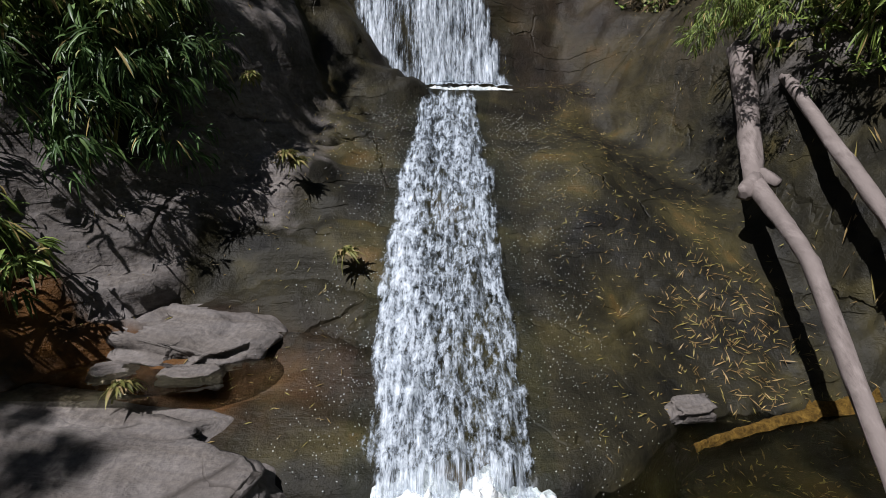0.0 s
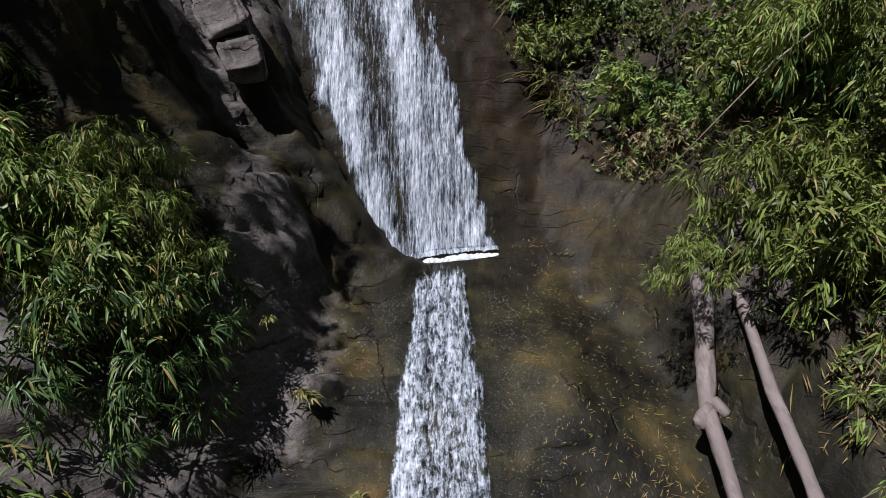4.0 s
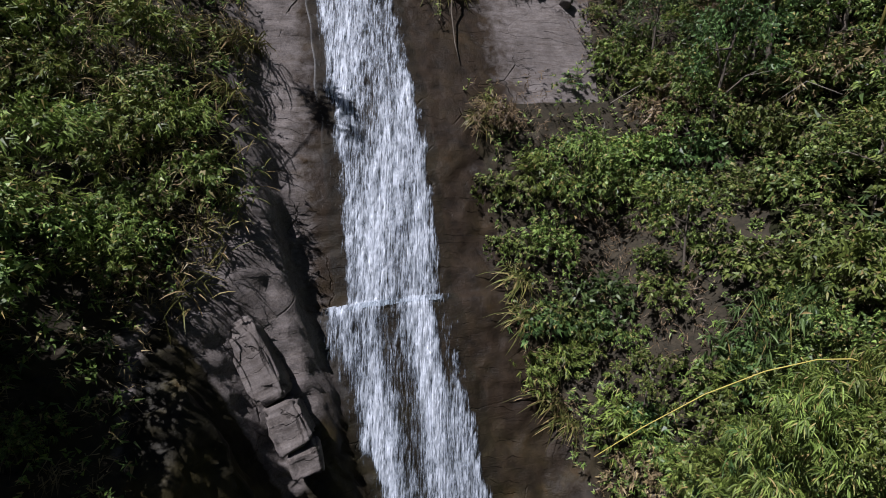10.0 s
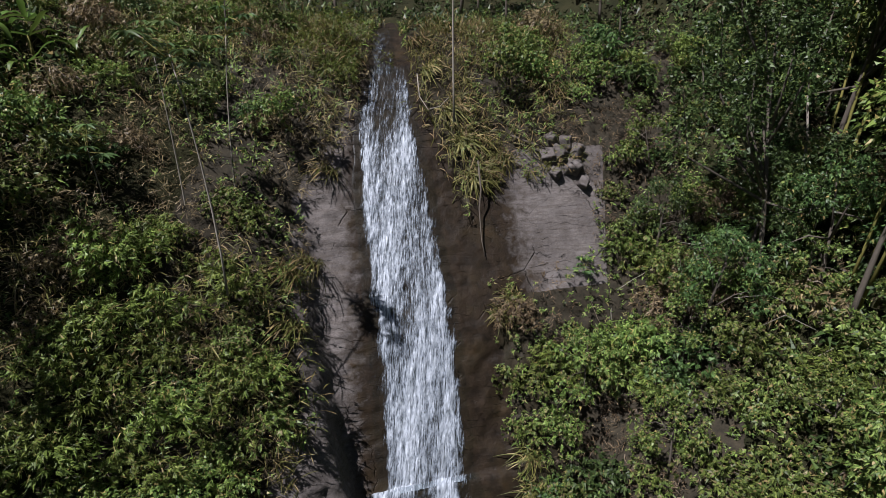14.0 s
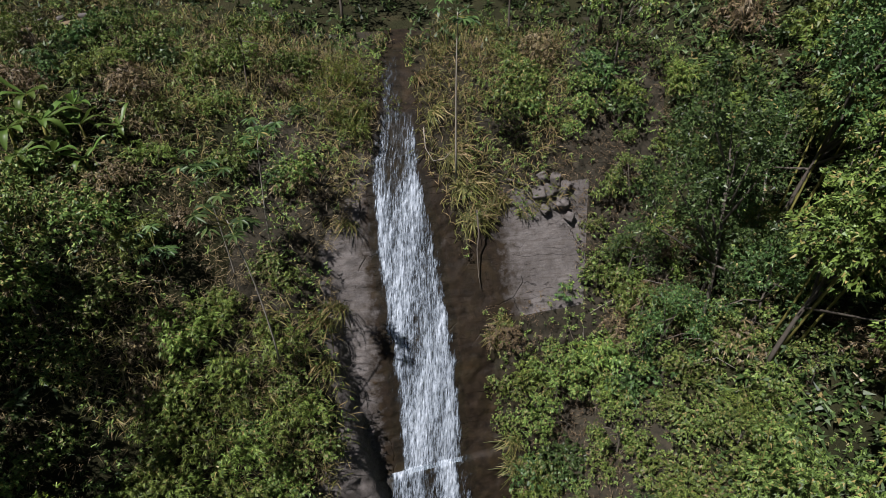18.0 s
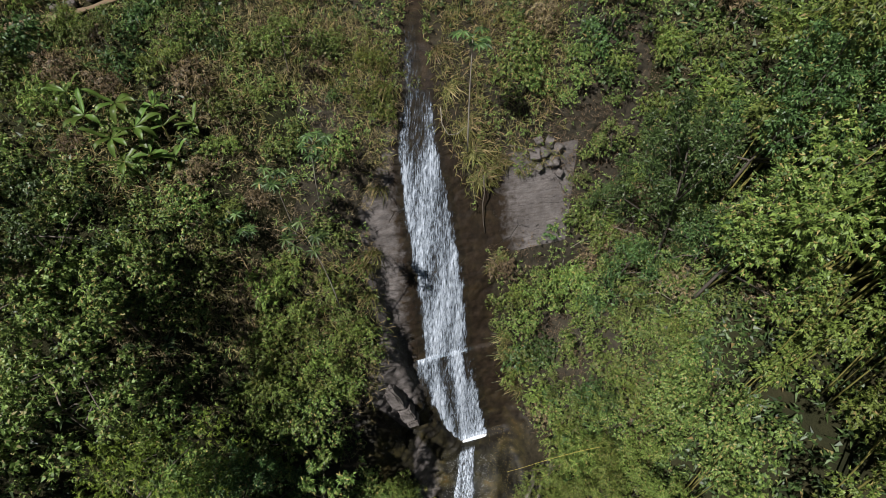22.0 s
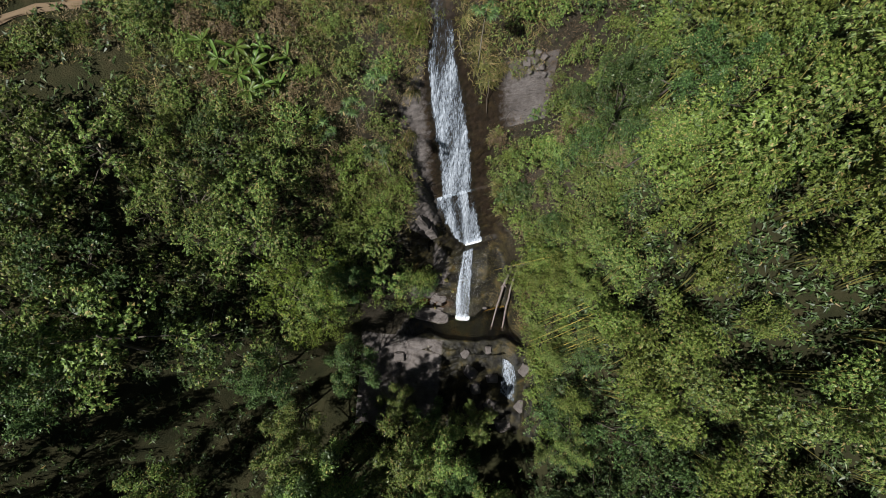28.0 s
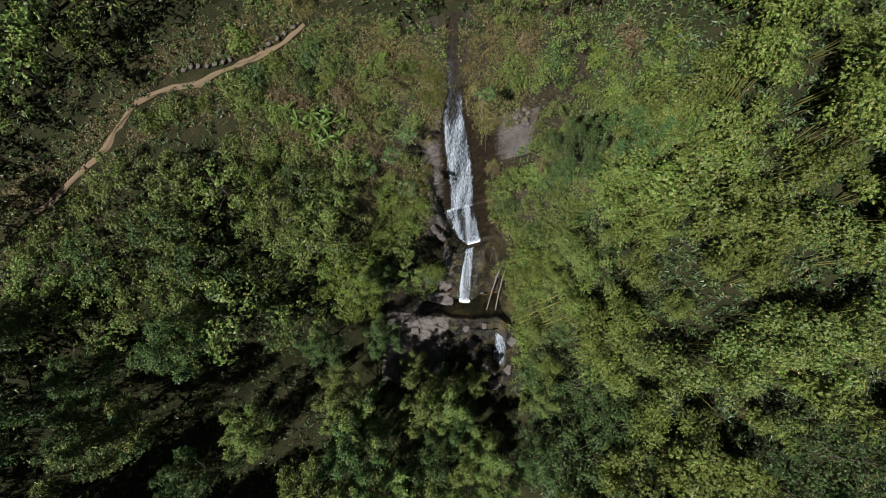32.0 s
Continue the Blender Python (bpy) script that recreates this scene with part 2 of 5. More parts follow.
def water_fall_material(name, amount, fine, stretch=0.16, soft_edge=0.16):
    """White falling water: foam streaks along the flow over a thin clear film."""
    k = Mat(name, 0.35, 0.5)
    uv = k.t.nodes.new("ShaderNodeUVMap")

    def flow(su, sv):
        mp = k.n("Mapping")
        mp.inputs["Scale"].default_value = (su, sv, 1)
        k.link(uv.outputs[0], mp.inputs[0])
        return mp.outputs[0]

    streak = k.noise(flow(fine, fine * stretch), 1.0, 5, 0.62, 0.25)
    clump = k.noise(flow(fine * 0.45, fine * stretch * 1.4), 1.0, 4, 0.6, 0.6)
    spray = k.noise(flow(fine * 2.2, fine * stretch * 5), 1.0, 3, 0.7)
    band = k.noise(flow(1.2, 0.12), 1.0, 2)
    body = k.math("ADD", k.math("MULTIPLY", streak, 0.5), k.math("MULTIPLY", clump, 0.4))
    body = k.math("ADD", body, k.math("MULTIPLY", k.math("SUBTRACT", spray, 0.5), 0.34))
    body = k.math("ADD", body, k.math("MULTIPLY", k.math("SUBTRACT", band, 0.5), 0.45))
    body = k.math("ADD", body, k.math("MULTIPLY", k.math("SUBTRACT", k.attr("foam"), 0.5), 0.55))
    foam = k.ramp(body, [(0.60 - soft_edge - amount, 0.0), (0.60 - amount, 0.7), (0.60 + soft_edge * 0.85 - amount, 1.0)])
    k.colour(k.ramp(body, [(0.43, (0.16, 0.21, 0.27)), (0.74, (0.66, 0.72, 0.80))]))
    k.bump(body, 0.8, 0.06)
    film, clear, mx = k.n("BsdfGlossy", Roughness=0.3), k.n("BsdfTransparent"), k.n("MixShader", Fac=0.003)
    clear.inputs[0].default_value = (0.9, 0.93, 0.93, 1)
    film.inputs[0].default_value = (0.8, 0.85, 0.9, 1)
    k.link(clear.outputs[0], mx.inputs[1])
    k.link(film.outputs[0], mx.inputs[2])
    top = k.n("MixShader")
    k.link(foam, top.inputs[0])
    k.link(mx.outputs[0], top.inputs[1])
    k.link(k.b.outputs[0], top.inputs[2])
    k.link(top.outputs[0], k.out.inputs[0])
    return k.m


FALL_WATER = water_fall_material("falling_water", 0.02, 32.0, 0.06)
FOAM_WATER = water_fall_material("foaming_water", -0.01, 24.0, 0.2, 0.15)


def pool_material():
    k = Mat("pool_water", 0.06, 0.5)
    k.b.inputs["Transmission Weight"].default_value = 1.0
    k.b.inputs["IOR"].default_value = 1.33
    k.b.inputs["Base Color"].default_value = (0.62, 0.6, 0.45, 1)
    f = k.noise(k.coord((1, 1, 1)), 5.0, 3, 0.5, 0.5)
    k.bump(f, 0.25, 0.03)
    return k.m


POOL = pool_material()


def foam_material():
    k = Mat("foam", 0.5, 0.4)
    f = k.noise(k.coord(), 14, 5, 0.7)
    k.colour(k.ramp(f, [(0.3, (0.55, 0.6, 0.63)), (0.6, (0.85, 0.87, 0.88))]))
    k.bump(f, 0.9, 0.05)
    return k.m


FOAM = foam_material()


def moss_material():
    k = Mat("moss", 0.95, 0.1)
    f = k.noise(k.coord(), 18, 5, 0.7)
    k.colour(k.ramp(f, [(0.3, (0.03, 0.018, 0.005)), (0.5, (0.10, 0.058, 0.012)), (0.72, (0.19, 0.115, 0.025))]))
    k.bump(f, 1.0, 0.04)
    return k.m


MOSS = moss_material()


def plain_material(name, colour, rough=0.7):
    k = Mat(name, rough, 0.3)
    f = k.noise(k.coord(), 8, 4)
    k.colour(k.mix(k.math("MULTIPLY", f, 0.6), colour, tuple(c * 0.55 for c in colour)))
    return k.m


WHITE_SCRAP = plain_material("white_scrap", (0.75, 0.74, 0.72))
PATH_EARTH = plain_material("path_earth", (0.20, 0.145, 0.09), 0.95)


# ---- mesh helpers ----
def part(name, bm, material, parent, label=""):
    me = bpy.data.meshes.new(name)
    bm.to_mesh(me)
    bm.free()
    me.materials.append(material)
    ob = new(name, me)
    ob.parent = parent
    return tagged(ob, label) if label else ob


def grid_mesh(name, pts, material, uv=None, attrs=None, smooth=True):
    """A sheet from an array of rows x columns x 3."""
    r, c = pts.shape[:2]
    i = np.arange(r * c).reshape(r, c)
    quads = np.stack([i[:-1, :-1], i[:-1, 1:], i[1:, 1:], i[1:, :-1]], -1).reshape(-1, 4)
    me = raw_mesh(name, pts.reshape(-1, 3), quads, material, smooth)
    if uv is not None:
        layer = me.uv_layers.new(name="UVMap")
        layer.data.foreach_set("uv", uv.reshape(-1, 2)[quads.ravel()].astype(np.float32).ravel())
    for key, val in (attrs or {}).items():
        a = me.attributes.new(key, "FLOAT", "POINT")
        a.data.foreach_set("value", val.astype(np.float32).ravel())
    return me


def raw_mesh(name, verts, quads, material, smooth=False):
    me = bpy.data.meshes.new(name)
    k = quads.shape[1]
    me.vertices.add(len(verts))
    me.vertices.foreach_set("co", np.asarray(verts, np.float32).ravel())
    me.loops.add(len(quads) * k)
    me.loops.foreach_set("vertex_index", quads.astype(np.int32).ravel())
    me.polygons.add(len(quads))
    me.polygons.foreach_set("loop_start", np.arange(0, len(quads) * k, k, dtype=np.int32))
    me.polygons.foreach_set("use_smooth", np.full(len(quads), smooth))
    me.update(calc_edges=True)
    if material:
        me.materials.append(material)
    return me


def unit(v):
    return v / np.maximum(np.linalg.norm(v, axis=-1, keepdims=True), 1e-6)


def leaves(name, base, way, up, length, width, material, droop=0.25, long_leaf=False, small=False):
    """Many leaves as one mesh: each a folded blade, with a bend along it when long_leaf, or one plain blade when small."""
    base, way = np.asarray(base, float), unit(np.asarray(way, float))
    side = unit(np.cross(way, up))
    nrm = np.cross(side, way)
    length, width = np.broadcast_to(length, len(base))[:, None], np.broadcast_to(width, len(base))[:, None]
    tip = base + way * length - np.array([0, 0, 1]) * length * droop
    fold = nrm * width * 0.28
    if long_leaf:
        m1 = base + way * length * 0.38
        m2 = base + way * length * 0.72 - np.array([0, 0, 1]) * length * droop * 0.42
        v = np.stack([base, m1 - side * width * 0.5 + fold, m1 + side * width * 0.5 + fold, m2 - side * width * 0.4 + fold, m2 + side * width * 0.4 + fold, tip, m1, m2], 1)
        n = np.arange(len(base))[:, None] * 8
        q = np.concatenate([n + [0, 6, 1, 1], n + [0, 2, 6, 6], n + [1, 6, 7, 3], n + [6, 2, 4, 7], n + [3, 7, 5, 5], n + [7, 4, 5, 5]], 0)
        good = q[:, 2] != q[:, 3]
        return mixed_mesh(name, v.reshape(-1, 3), q[good], q[~good][:, :3], material)
    if small:
        back = base + way * length * 0.12
        v = np.stack([back - side * width * 0.5, back + side * width * 0.5, tip], 1)
        return mixed_mesh(name, v.reshape(-1, 3), np.zeros((0, 4), int), np.arange(len(base))[:, None] * 3 + [0, 1, 2], material)
    mid = base + way * length * 0.45 - np.array([0, 0, 1]) * length * droop * 0.15
    v = np.stack([base, mid - side * width * 0.5 + fold, tip, mid + side * width * 0.5 + fold], 1)
    n = np.arange(len(base))[:, None] * 4
    return mixed_mesh(name, v.reshape(-1, 3), np.zeros((0, 4), int), np.concatenate([n + [0, 2, 1], n + [0, 3, 2]], 0), material)


def mixed_mesh(name, verts, quads, tris, material):
    me = bpy.data.meshes.new(name)
    me.vertices.add(len(verts))
    me.vertices.foreach_set("co", np.asarray(verts, np.float32).ravel())
    nl = len(quads) * 4 + len(tris) * 3
    me.loops.add(nl)
    me.loops.foreach_set("vertex_index", np.concatenate([quads.ravel(), tris.ravel()]).astype(np.int32))
    me.polygons.add(len(quads) + len(tris))
    starts = np.concatenate([np.arange(len(quads)) * 4, len(quads) * 4 + np.arange(len(tris)) * 3])
    me.polygons.foreach_set("loop_start", starts.astype(np.int32))
    me.update(calc_edges=True)
    me.materials.append(material)
    return me


def tube(bm, pts, radii, sides=7, wobble=0.0):
    """A tapered tube along points, closed at both ends."""
    rings = []
    pts = [Vector(p) for p in pts]
    for i, (p, r) in enumerate(zip(pts, radii)):
        d = (pts[min(i + 1, len(pts) - 1)] - pts[max(i - 1, 0)]).normalized()
        a = d.orthogonal().normalized() if i == 0 else (a - d * a.dot(d)).normalized()
        b = d.cross(a)
        ring = []
        for j in range(sides):
            w = 2 * math.pi * j / sides
            rr = r * (1 + wobble * noise.noise(p * 3 + Vector((j, 0, 0))))
            ring.append(bm.verts.new(p + (a * math.cos(w) + b * math.sin(w)) * rr))
        rings.append(ring)
    for r0, r1 in zip(rings, rings[1:]):
        for j in range(sides):
            f = bm.faces.new((r0[j], r0[(j + 1) % sides], r1[(j + 1) % sides], r1[j]))
            f.smooth = True
    bm.faces.new(rings[0][::-1])
    bm.faces.new(rings[-1])


# ---- the lie of the land ----
def smooth(a, b, x):
    t = np.clip((x - a) / (b - a), 0, 1)
    return t * t * (3 - 2 * t)


PROFILE_Y = [-60, -30, -12, -5, -3.2, -1.6, 0.2, 0.9, 1.3, 2.7, 3.15, 4.2, 6.0, 7.4, 8.0, 8.35, 8.8, 9.15, 10.1, 11.0, 11.72, 11.95, 14.3, 16.1, 17.4, 18.6, 20.0, 22.0, 30, 60, 300]
PROFILE_Z = [-12, -8, -3.2, -1.0, 0.1, 1.0, 1.42, 1.42, 0.85, 0.75, 1.38, 1.72, 2.55, 3.25, 3.62, 3.95, 4.0, 4.5, 6.35, 8.1, 9.4, 9.5, 13.55, 16.0, 17.9, 19.35, 20.85, 21.8, 23.0, 30, 60]


def sheared(x, y):
    y = y + (0.28 * np.sin(x * 1.1 + 1.0) + 0.16 * np.sin(x * 2.7) - 0.12) * (1 - smooth(2.2, 4.2, y)) * smooth(1.2, 2.2, np.abs(x - 0.2))
    y = y - 1.1 * smooth(0.9, 2.4, x) * (1 - smooth(3.5, 6.5, y)) * smooth(1.2, 3.0, y)
    return y - 0.35 * smooth(4.0, 9.5, y) * (np.clip(x, -9, 9) + 2) + 0.35 * 2.5 * smooth(4.0, 9.5, y) * (1 - smooth(6.0, 9.5, y))


def channel(y):
    return np.interp(y, [-8, -3, -1, 1, 3, 9.6, 12, 14.3, 17, 20, 22, 28], [4.2, 4.8, 4.5, 2.5, 0.2, 0.35, -1.45, -2.1, -2.95, -3.3, -3.9, -4.2])


def stream_bed(x, y):
    p = np.interp(sheared(x, y), PROFILE_Y, PROFILE_Z)
    return p + 0.32 * np.exp(-((x - 1.9) / 0.8) ** 2 - ((y - 7.2) / 1.2) ** 2) + 0.4 * np.exp(-((x + 1.95) / 0.7) ** 2 - ((y - 6.2) / 0.8) ** 2)


def ground_height(x, y):
    x, y = np.asarray(x, float), np.asarray(y, float)
    p = stream_bed(x, y)
    off = x - channel(y)
    q = (37.2 - y + 0.95 * x) / 1.38
    left = np.where(q > 0, 23.2 - 0.045 * q * q, 23.2 - 0.28 * q)
    low = 1 - smooth(7.5, 10.0, y)
    left = left - 3.4 * (1 - smooth(1.1 - 0.2 * low, 3.4 - 0.55 * low, np.abs(off)))
    left = left - 2.0 * np.exp(-((x + 3.2) / 1.0) ** 2 - ((y - 9.0) / 1.0) ** 2)
    # the rib of blocks that runs down beside the middle fall to the ledge
    t = np.clip(((x + 4.6) * 3.7 - (y - 10.5) * 1.6) / 16.25, 0, 1)
    away = np.hypot(x + 4.6 - 3.7 * t, y - 10.5 + 1.6 * t)
    left = np.maximum(left, 10.5 - 6.3 * t - 0.15 * np.sin(np.pi * t) - 1.55 * np.maximum(away - 0.25, 0))
    # the sheer wall in front of the rib, which shades the gully between them
    ridge = np.interp(y, [3.8, 4.6, 5.6, 6.65, 8.2, 8.8, 9.5, 10.4], [-6, 2.6, 5.4, 7.9, 9.7, 9.5, 7.4, 3.0])
    edge = x + 4.75 + 0.22 * np.sin(2.3 * y) + 0.12 * np.sin(5.1 * y + 1.0)
    left = np.maximum(left, ridge - 2.7 * np.maximum(edge, 0) - 0.5 * np.maximum(-edge - 1.0, 0))
    left = np.maximum(left, 1.45 + 0.4 * np.maximum(0, -x - 5) + 0.05 * y - 1.6 * np.maximum(0, x + 4.9 + 0.3 * np.sin(1.7 * y)))
    right = 0.8 * (x - 4.2) + 0.75 * y - 0.6 - 2.2 * (1 - smooth(1.4, 3.8, np.abs(off))) - 1.6 * low * (1 - smooth(3.2, 4.8, x))
    right = right - 2.3 * np.exp(-((x - 4.6) / 1.7) ** 2 - ((y - 10.8) / 1.3) ** 2)
    right = right + 0.5 * np.clip(x - 10.0, 0, 12)
    right = np.where(right > 27, 27 + (right - 27) * 0.55, right)
    right = np.maximum(right, np.where(x > 6.2, 0.1 + 0.72 * np.minimum(x - 6.2, 14) + 0.3 * np.maximum(x - 20.2, 0), -20))
    side = np.maximum(left, right)
    k = 0.6
    h = np.maximum(k - np.abs(p - side), 0) / k
    out = np.maximum(p, side) + h * h * k * 0.25
    far = np.maximum(np.hypot(x, y - 5) - 60, 0)
    return out + 0.02 * far + 0.4 * np.sin(x * 0.05) * np.minimum(far, 40) * 0.05


def path_q(x):
    """How far the footpath strays from the shoulder of the hill."""
    return np.interp(x, [-36, -31.4, -29, -27.2, -25.6, -23.4, -22.3, -19.5, -17.9, -10], [-0.3, -0.45, -0.75, -1.8, -2.3, -1.8, -1.2, -0.25, 0.0, 0.0])


def rock_left(y):
    return np.interp(y, [-4, -1, 1, 3.5, 6, 8.5, 9.7, 11.5, 13.2, 15.5, 17, 19, 22, 30], [-5, -6.4, -5.4, -4.0, -4.7, -5.5, -4.9, -4.4, -5.1, -5.5, -4.5, -4.0, -4.3, -4.5])


def rock_right(y):
    return np.interp(y, [-4, -1, 1, 3.5, 6, 8.5, 10, 11.5, 12.9, 14.5, 16.5, 19, 22, 30], [6.2, 5.9, 5.8, 4.8, 4.2, 4.5, 3.6, 2.4, 1.1, 0.5, -0.6, -2.5, -3.4, -3.8])


def on_rock(x, y):
    v, j = sheared(x, y), 0.3 * np.sin(x * 3.1 + 2.0 * y) + 0.2 * np.sin(7.0 * y - 3.0 * x)
    slab = (x > -0.5) & (x < 3.7 + j) & (v > 14.7 + 0.35 * x * 0.5 + j) & (v < 17.1 + j)
    return ((x > rock_left(y)) & (x < rock_right(y))) | slab


# ground: one sheet that reaches the horizon, finer near the ravine
def spread(lo, hi, step, far):
    near = np.arange(lo, hi + step, step)
    out = np.geomspace(1.5, far, 26)
    return np.concatenate([(lo - out)[::-1], near, hi + out])


gx, gy = spread(-46, 46, 0.8, 1500), spread(-26, 40, 0.8, 1500)
X, Y = np.meshgrid(gx, gy)
Z = ground_height(X, Y)
Z = Z - np.where((X > -8) & (X < 7.2) & (Y > -6.5) & (Y < 25), 0.9, 0.0)
Z += 0.12 * np.sin(X * 1.9 + 0.7 * Y) * np.cos(Y * 1.3)
ground = new("ground", grid_mesh("ground", np.stack([X, Y, Z], -1), SOIL))
tagged(ground, "dark soil hillside under dense green growth", "ground", kind="structure")


# rock face: fine sheet through the ravine
def fractal(p, octaves=4):
    return noise.fractal(p, 0.9, 2.1, octaves, noise_basis="PERLIN_ORIGINAL")


def rock_sheet():
    ys = [-7.0]
    while ys[-1] < 26:
        y = ys[-1]
        dz = abs(np.interp(y + 0.05, PROFILE_Y, PROFILE_Z) - np.interp(y, PROFILE_Y, PROFILE_Z)) / 0.05
        ys.append(y + (0.085 if y < 23 and y > -3 else 0.2) / math.hypot(1, dz))
    ys = np.array(ys)
    xs = np.arange(-8.4, 7.6, 0.095)
    X, V = np.meshgrid(xs, ys)
    # V runs along the sheared profile, so that the steep faces get even rows
    Y = V.copy()
    for _ in range(25):
        Y += (V - sheared(X, Y)) * 0.7
    Z = ground_height(X, Y)
    lift = np.zeros_like(Z)
    for i in range(X.shape[0]):
        for j in range(X.shape[1]):
            p = Vector((X[i, j], Y[i, j], Z[i, j]))
            big = fractal(p * 0.42, 3)
            bed = p.z * 2.1 + 0.5 * p.y + 1.2 * noise.noise(p * 0.5)
            step = bed - math.floor(bed)
            crack = abs(noise.noise(Vector((p.x * 0.9, p.y * 0.9, p.z * 0.5 + 7))))
            lift[i, j] = (0.1 if p.y < 9 else 0.15) * big + (0.24 if p.x < 0 else 0.05) * (min(step * 1.8, 1.0) - 0.5) * min(1.0, max(0.0, 0.45 + 1.2 * noise.noise(p * 0.8 + Vector((9, 0, 0))))) * (1.0 if p.y < 9.2 else 0.3) + 0.05 * fractal(p * 2.4, 3)
            w = Vector((p.x * 0.8 + 0.25 * big, p.y * 0.7, p.z * 1.5 + 0.2 * big))
            dist, cells = noise.voronoi(w)
            block = noise.cell(cells[0] * 7.3)
            lift[i, j] += (0.075 if p.y > 3 else 0.03) * (block - 0.4) * min(1.0, (dist[1] - dist[0]) * 9.0)
            lift[i, j] -= 0.14 * max(0.0, 0.05 - crack) / 0.05 * (0.5 + 0.5 * noise.noise(p * 0.3))
    off = X - channel(Y)
    calm = 1 - np.where(Y > 9, 0.88, 0.72) * np.exp(-(off / np.where(Y > 9, 2.3, 1.25)) ** 2)
    calm *= np.where((X > -0.6) & (X < 4.4) & (V > 14.2) & (V < 17.8), 0.3, 1.0)
    pool = smooth(0.6, 1.2, V) * (1 - smooth(2.6, 3.1, V))
    calm *= 1 - 0.6 * pool
    dZx, dZy = np.gradient(Z, axis=1) / 0.095, np.gradient(Z, axis=0) / np.maximum(np.gradient(Y, axis=0), 1e-3)
    n = unit(np.stack([-np.clip(dZx, -2, 2), -np.clip(dZy, -2.4, 2.4), np.ones_like(Z)], -1))
    pts = np.stack([X, Y, Z], -1) + n * (lift * calm)[..., None]
    width = np.interp(Y, [-8, -3, 0, 1, 3.2, 4.5, 6, 8.5, 9.8, 11.5, 14, 17, 20], [2.0, 2.0, 2.2, 5.5, 3.8, 3.1, 3.0, 3.0, 2.9, 2.9, 2.6, 2.3, 1.8])
    bias = np.interp(Y, [0, 3, 5, 8, 9.8, 12, 20], [0, 0.3, 1.1, 1.0, 0.3, 0.35, 0.4])
    d = np.where(off > bias, (off - bias) / np.where(Y > 8, width * 1.6, width), (bias - off) / np.where(Y > 8, width * 0.85, width))
    wet = np.clip(1.25 - d * 0.75, 0, 1)
    algae = 1 - smooth(8.0, 12.0, Y) * 0.8
    wet = np.where((Y < 6.5) & (Y > 0), np.clip(wet + 0.25 - 0.55 * smooth(1.2, 2.6, -off) * smooth(2.6, 3.4, Y), 0, 1), wet)
    wet = np.maximum(wet, 0.8 * smooth(-2.9, -2.2, X) * (1 - smooth(0.0, 0.5, X)) * smooth(3.1, 3.5, Y) * (1 - smooth(5.3, 6.0, Y)))
    tr = np.clip(((X + 4.6) * 3.7 - (Y - 10.5) * 1.6) / 16.25, 0, 1)
    rib = np.hypot(X + 4.6 - 3.7 * tr, Y - 10.5 + 1.6 * tr)
    # the rib: real wetness, and its shade darkened in with it
    wet = np.maximum(wet, 0.72 * smooth(0.25, 0.6, tr) * (1 - smooth(0.7, 1.6, rib)))
    wet = np.where(Y < 0.9, np.maximum(wet * 0.6, smooth(-2.4, -0.6, X)), wet)
    # shade of the sheer wall, darkened here through the wet mask
    wet = np.maximum(wet, 0.85 * smooth(-5.8, -5.2, X) * (1 - smooth(-3.2, -2.4, X)) * smooth(4.8, 5.6, Y) * (1 - smooth(8.7, 9.1, Y)))
    rust = np.exp(-((X + 2.95) / 1.45) ** 2 - ((Y - 4.05) / 0.42) ** 2)
    wet = np.maximum(wet, rust)
    side = np.maximum(rock_left(Y) - X, X - rock_right(Y))
    slab = ((X > -0.5) & (X < 4.3) & (V > 14.6) & (V < 17.6)) | (Y < 1.0)
    cover = np.where(slab, 0.0, smooth(-0.3, 0.9, side))
    cover = np.maximum(cover, 0.55 * smooth(2.7, 3.5, X) * smooth(7.4, 8.2, Y) * (1 - smooth(11.5, 12.5, Y)))
    return pts, wet, algae, cover, rust


rock_pts, rock_wet_shade, rock_algae, rock_cover, rock_rust = rock_sheet()
rock = new("rock_face", grid_mesh("rock_face", rock_pts, ROCK, attrs={"wet": rock_wet_shade, "algae": rock_algae, "cover": rock_cover, "rust": rock_rust}))
tagged(rock, "brown layered sandstone face, dark and wet beside the water", "rock face", kind="structure")


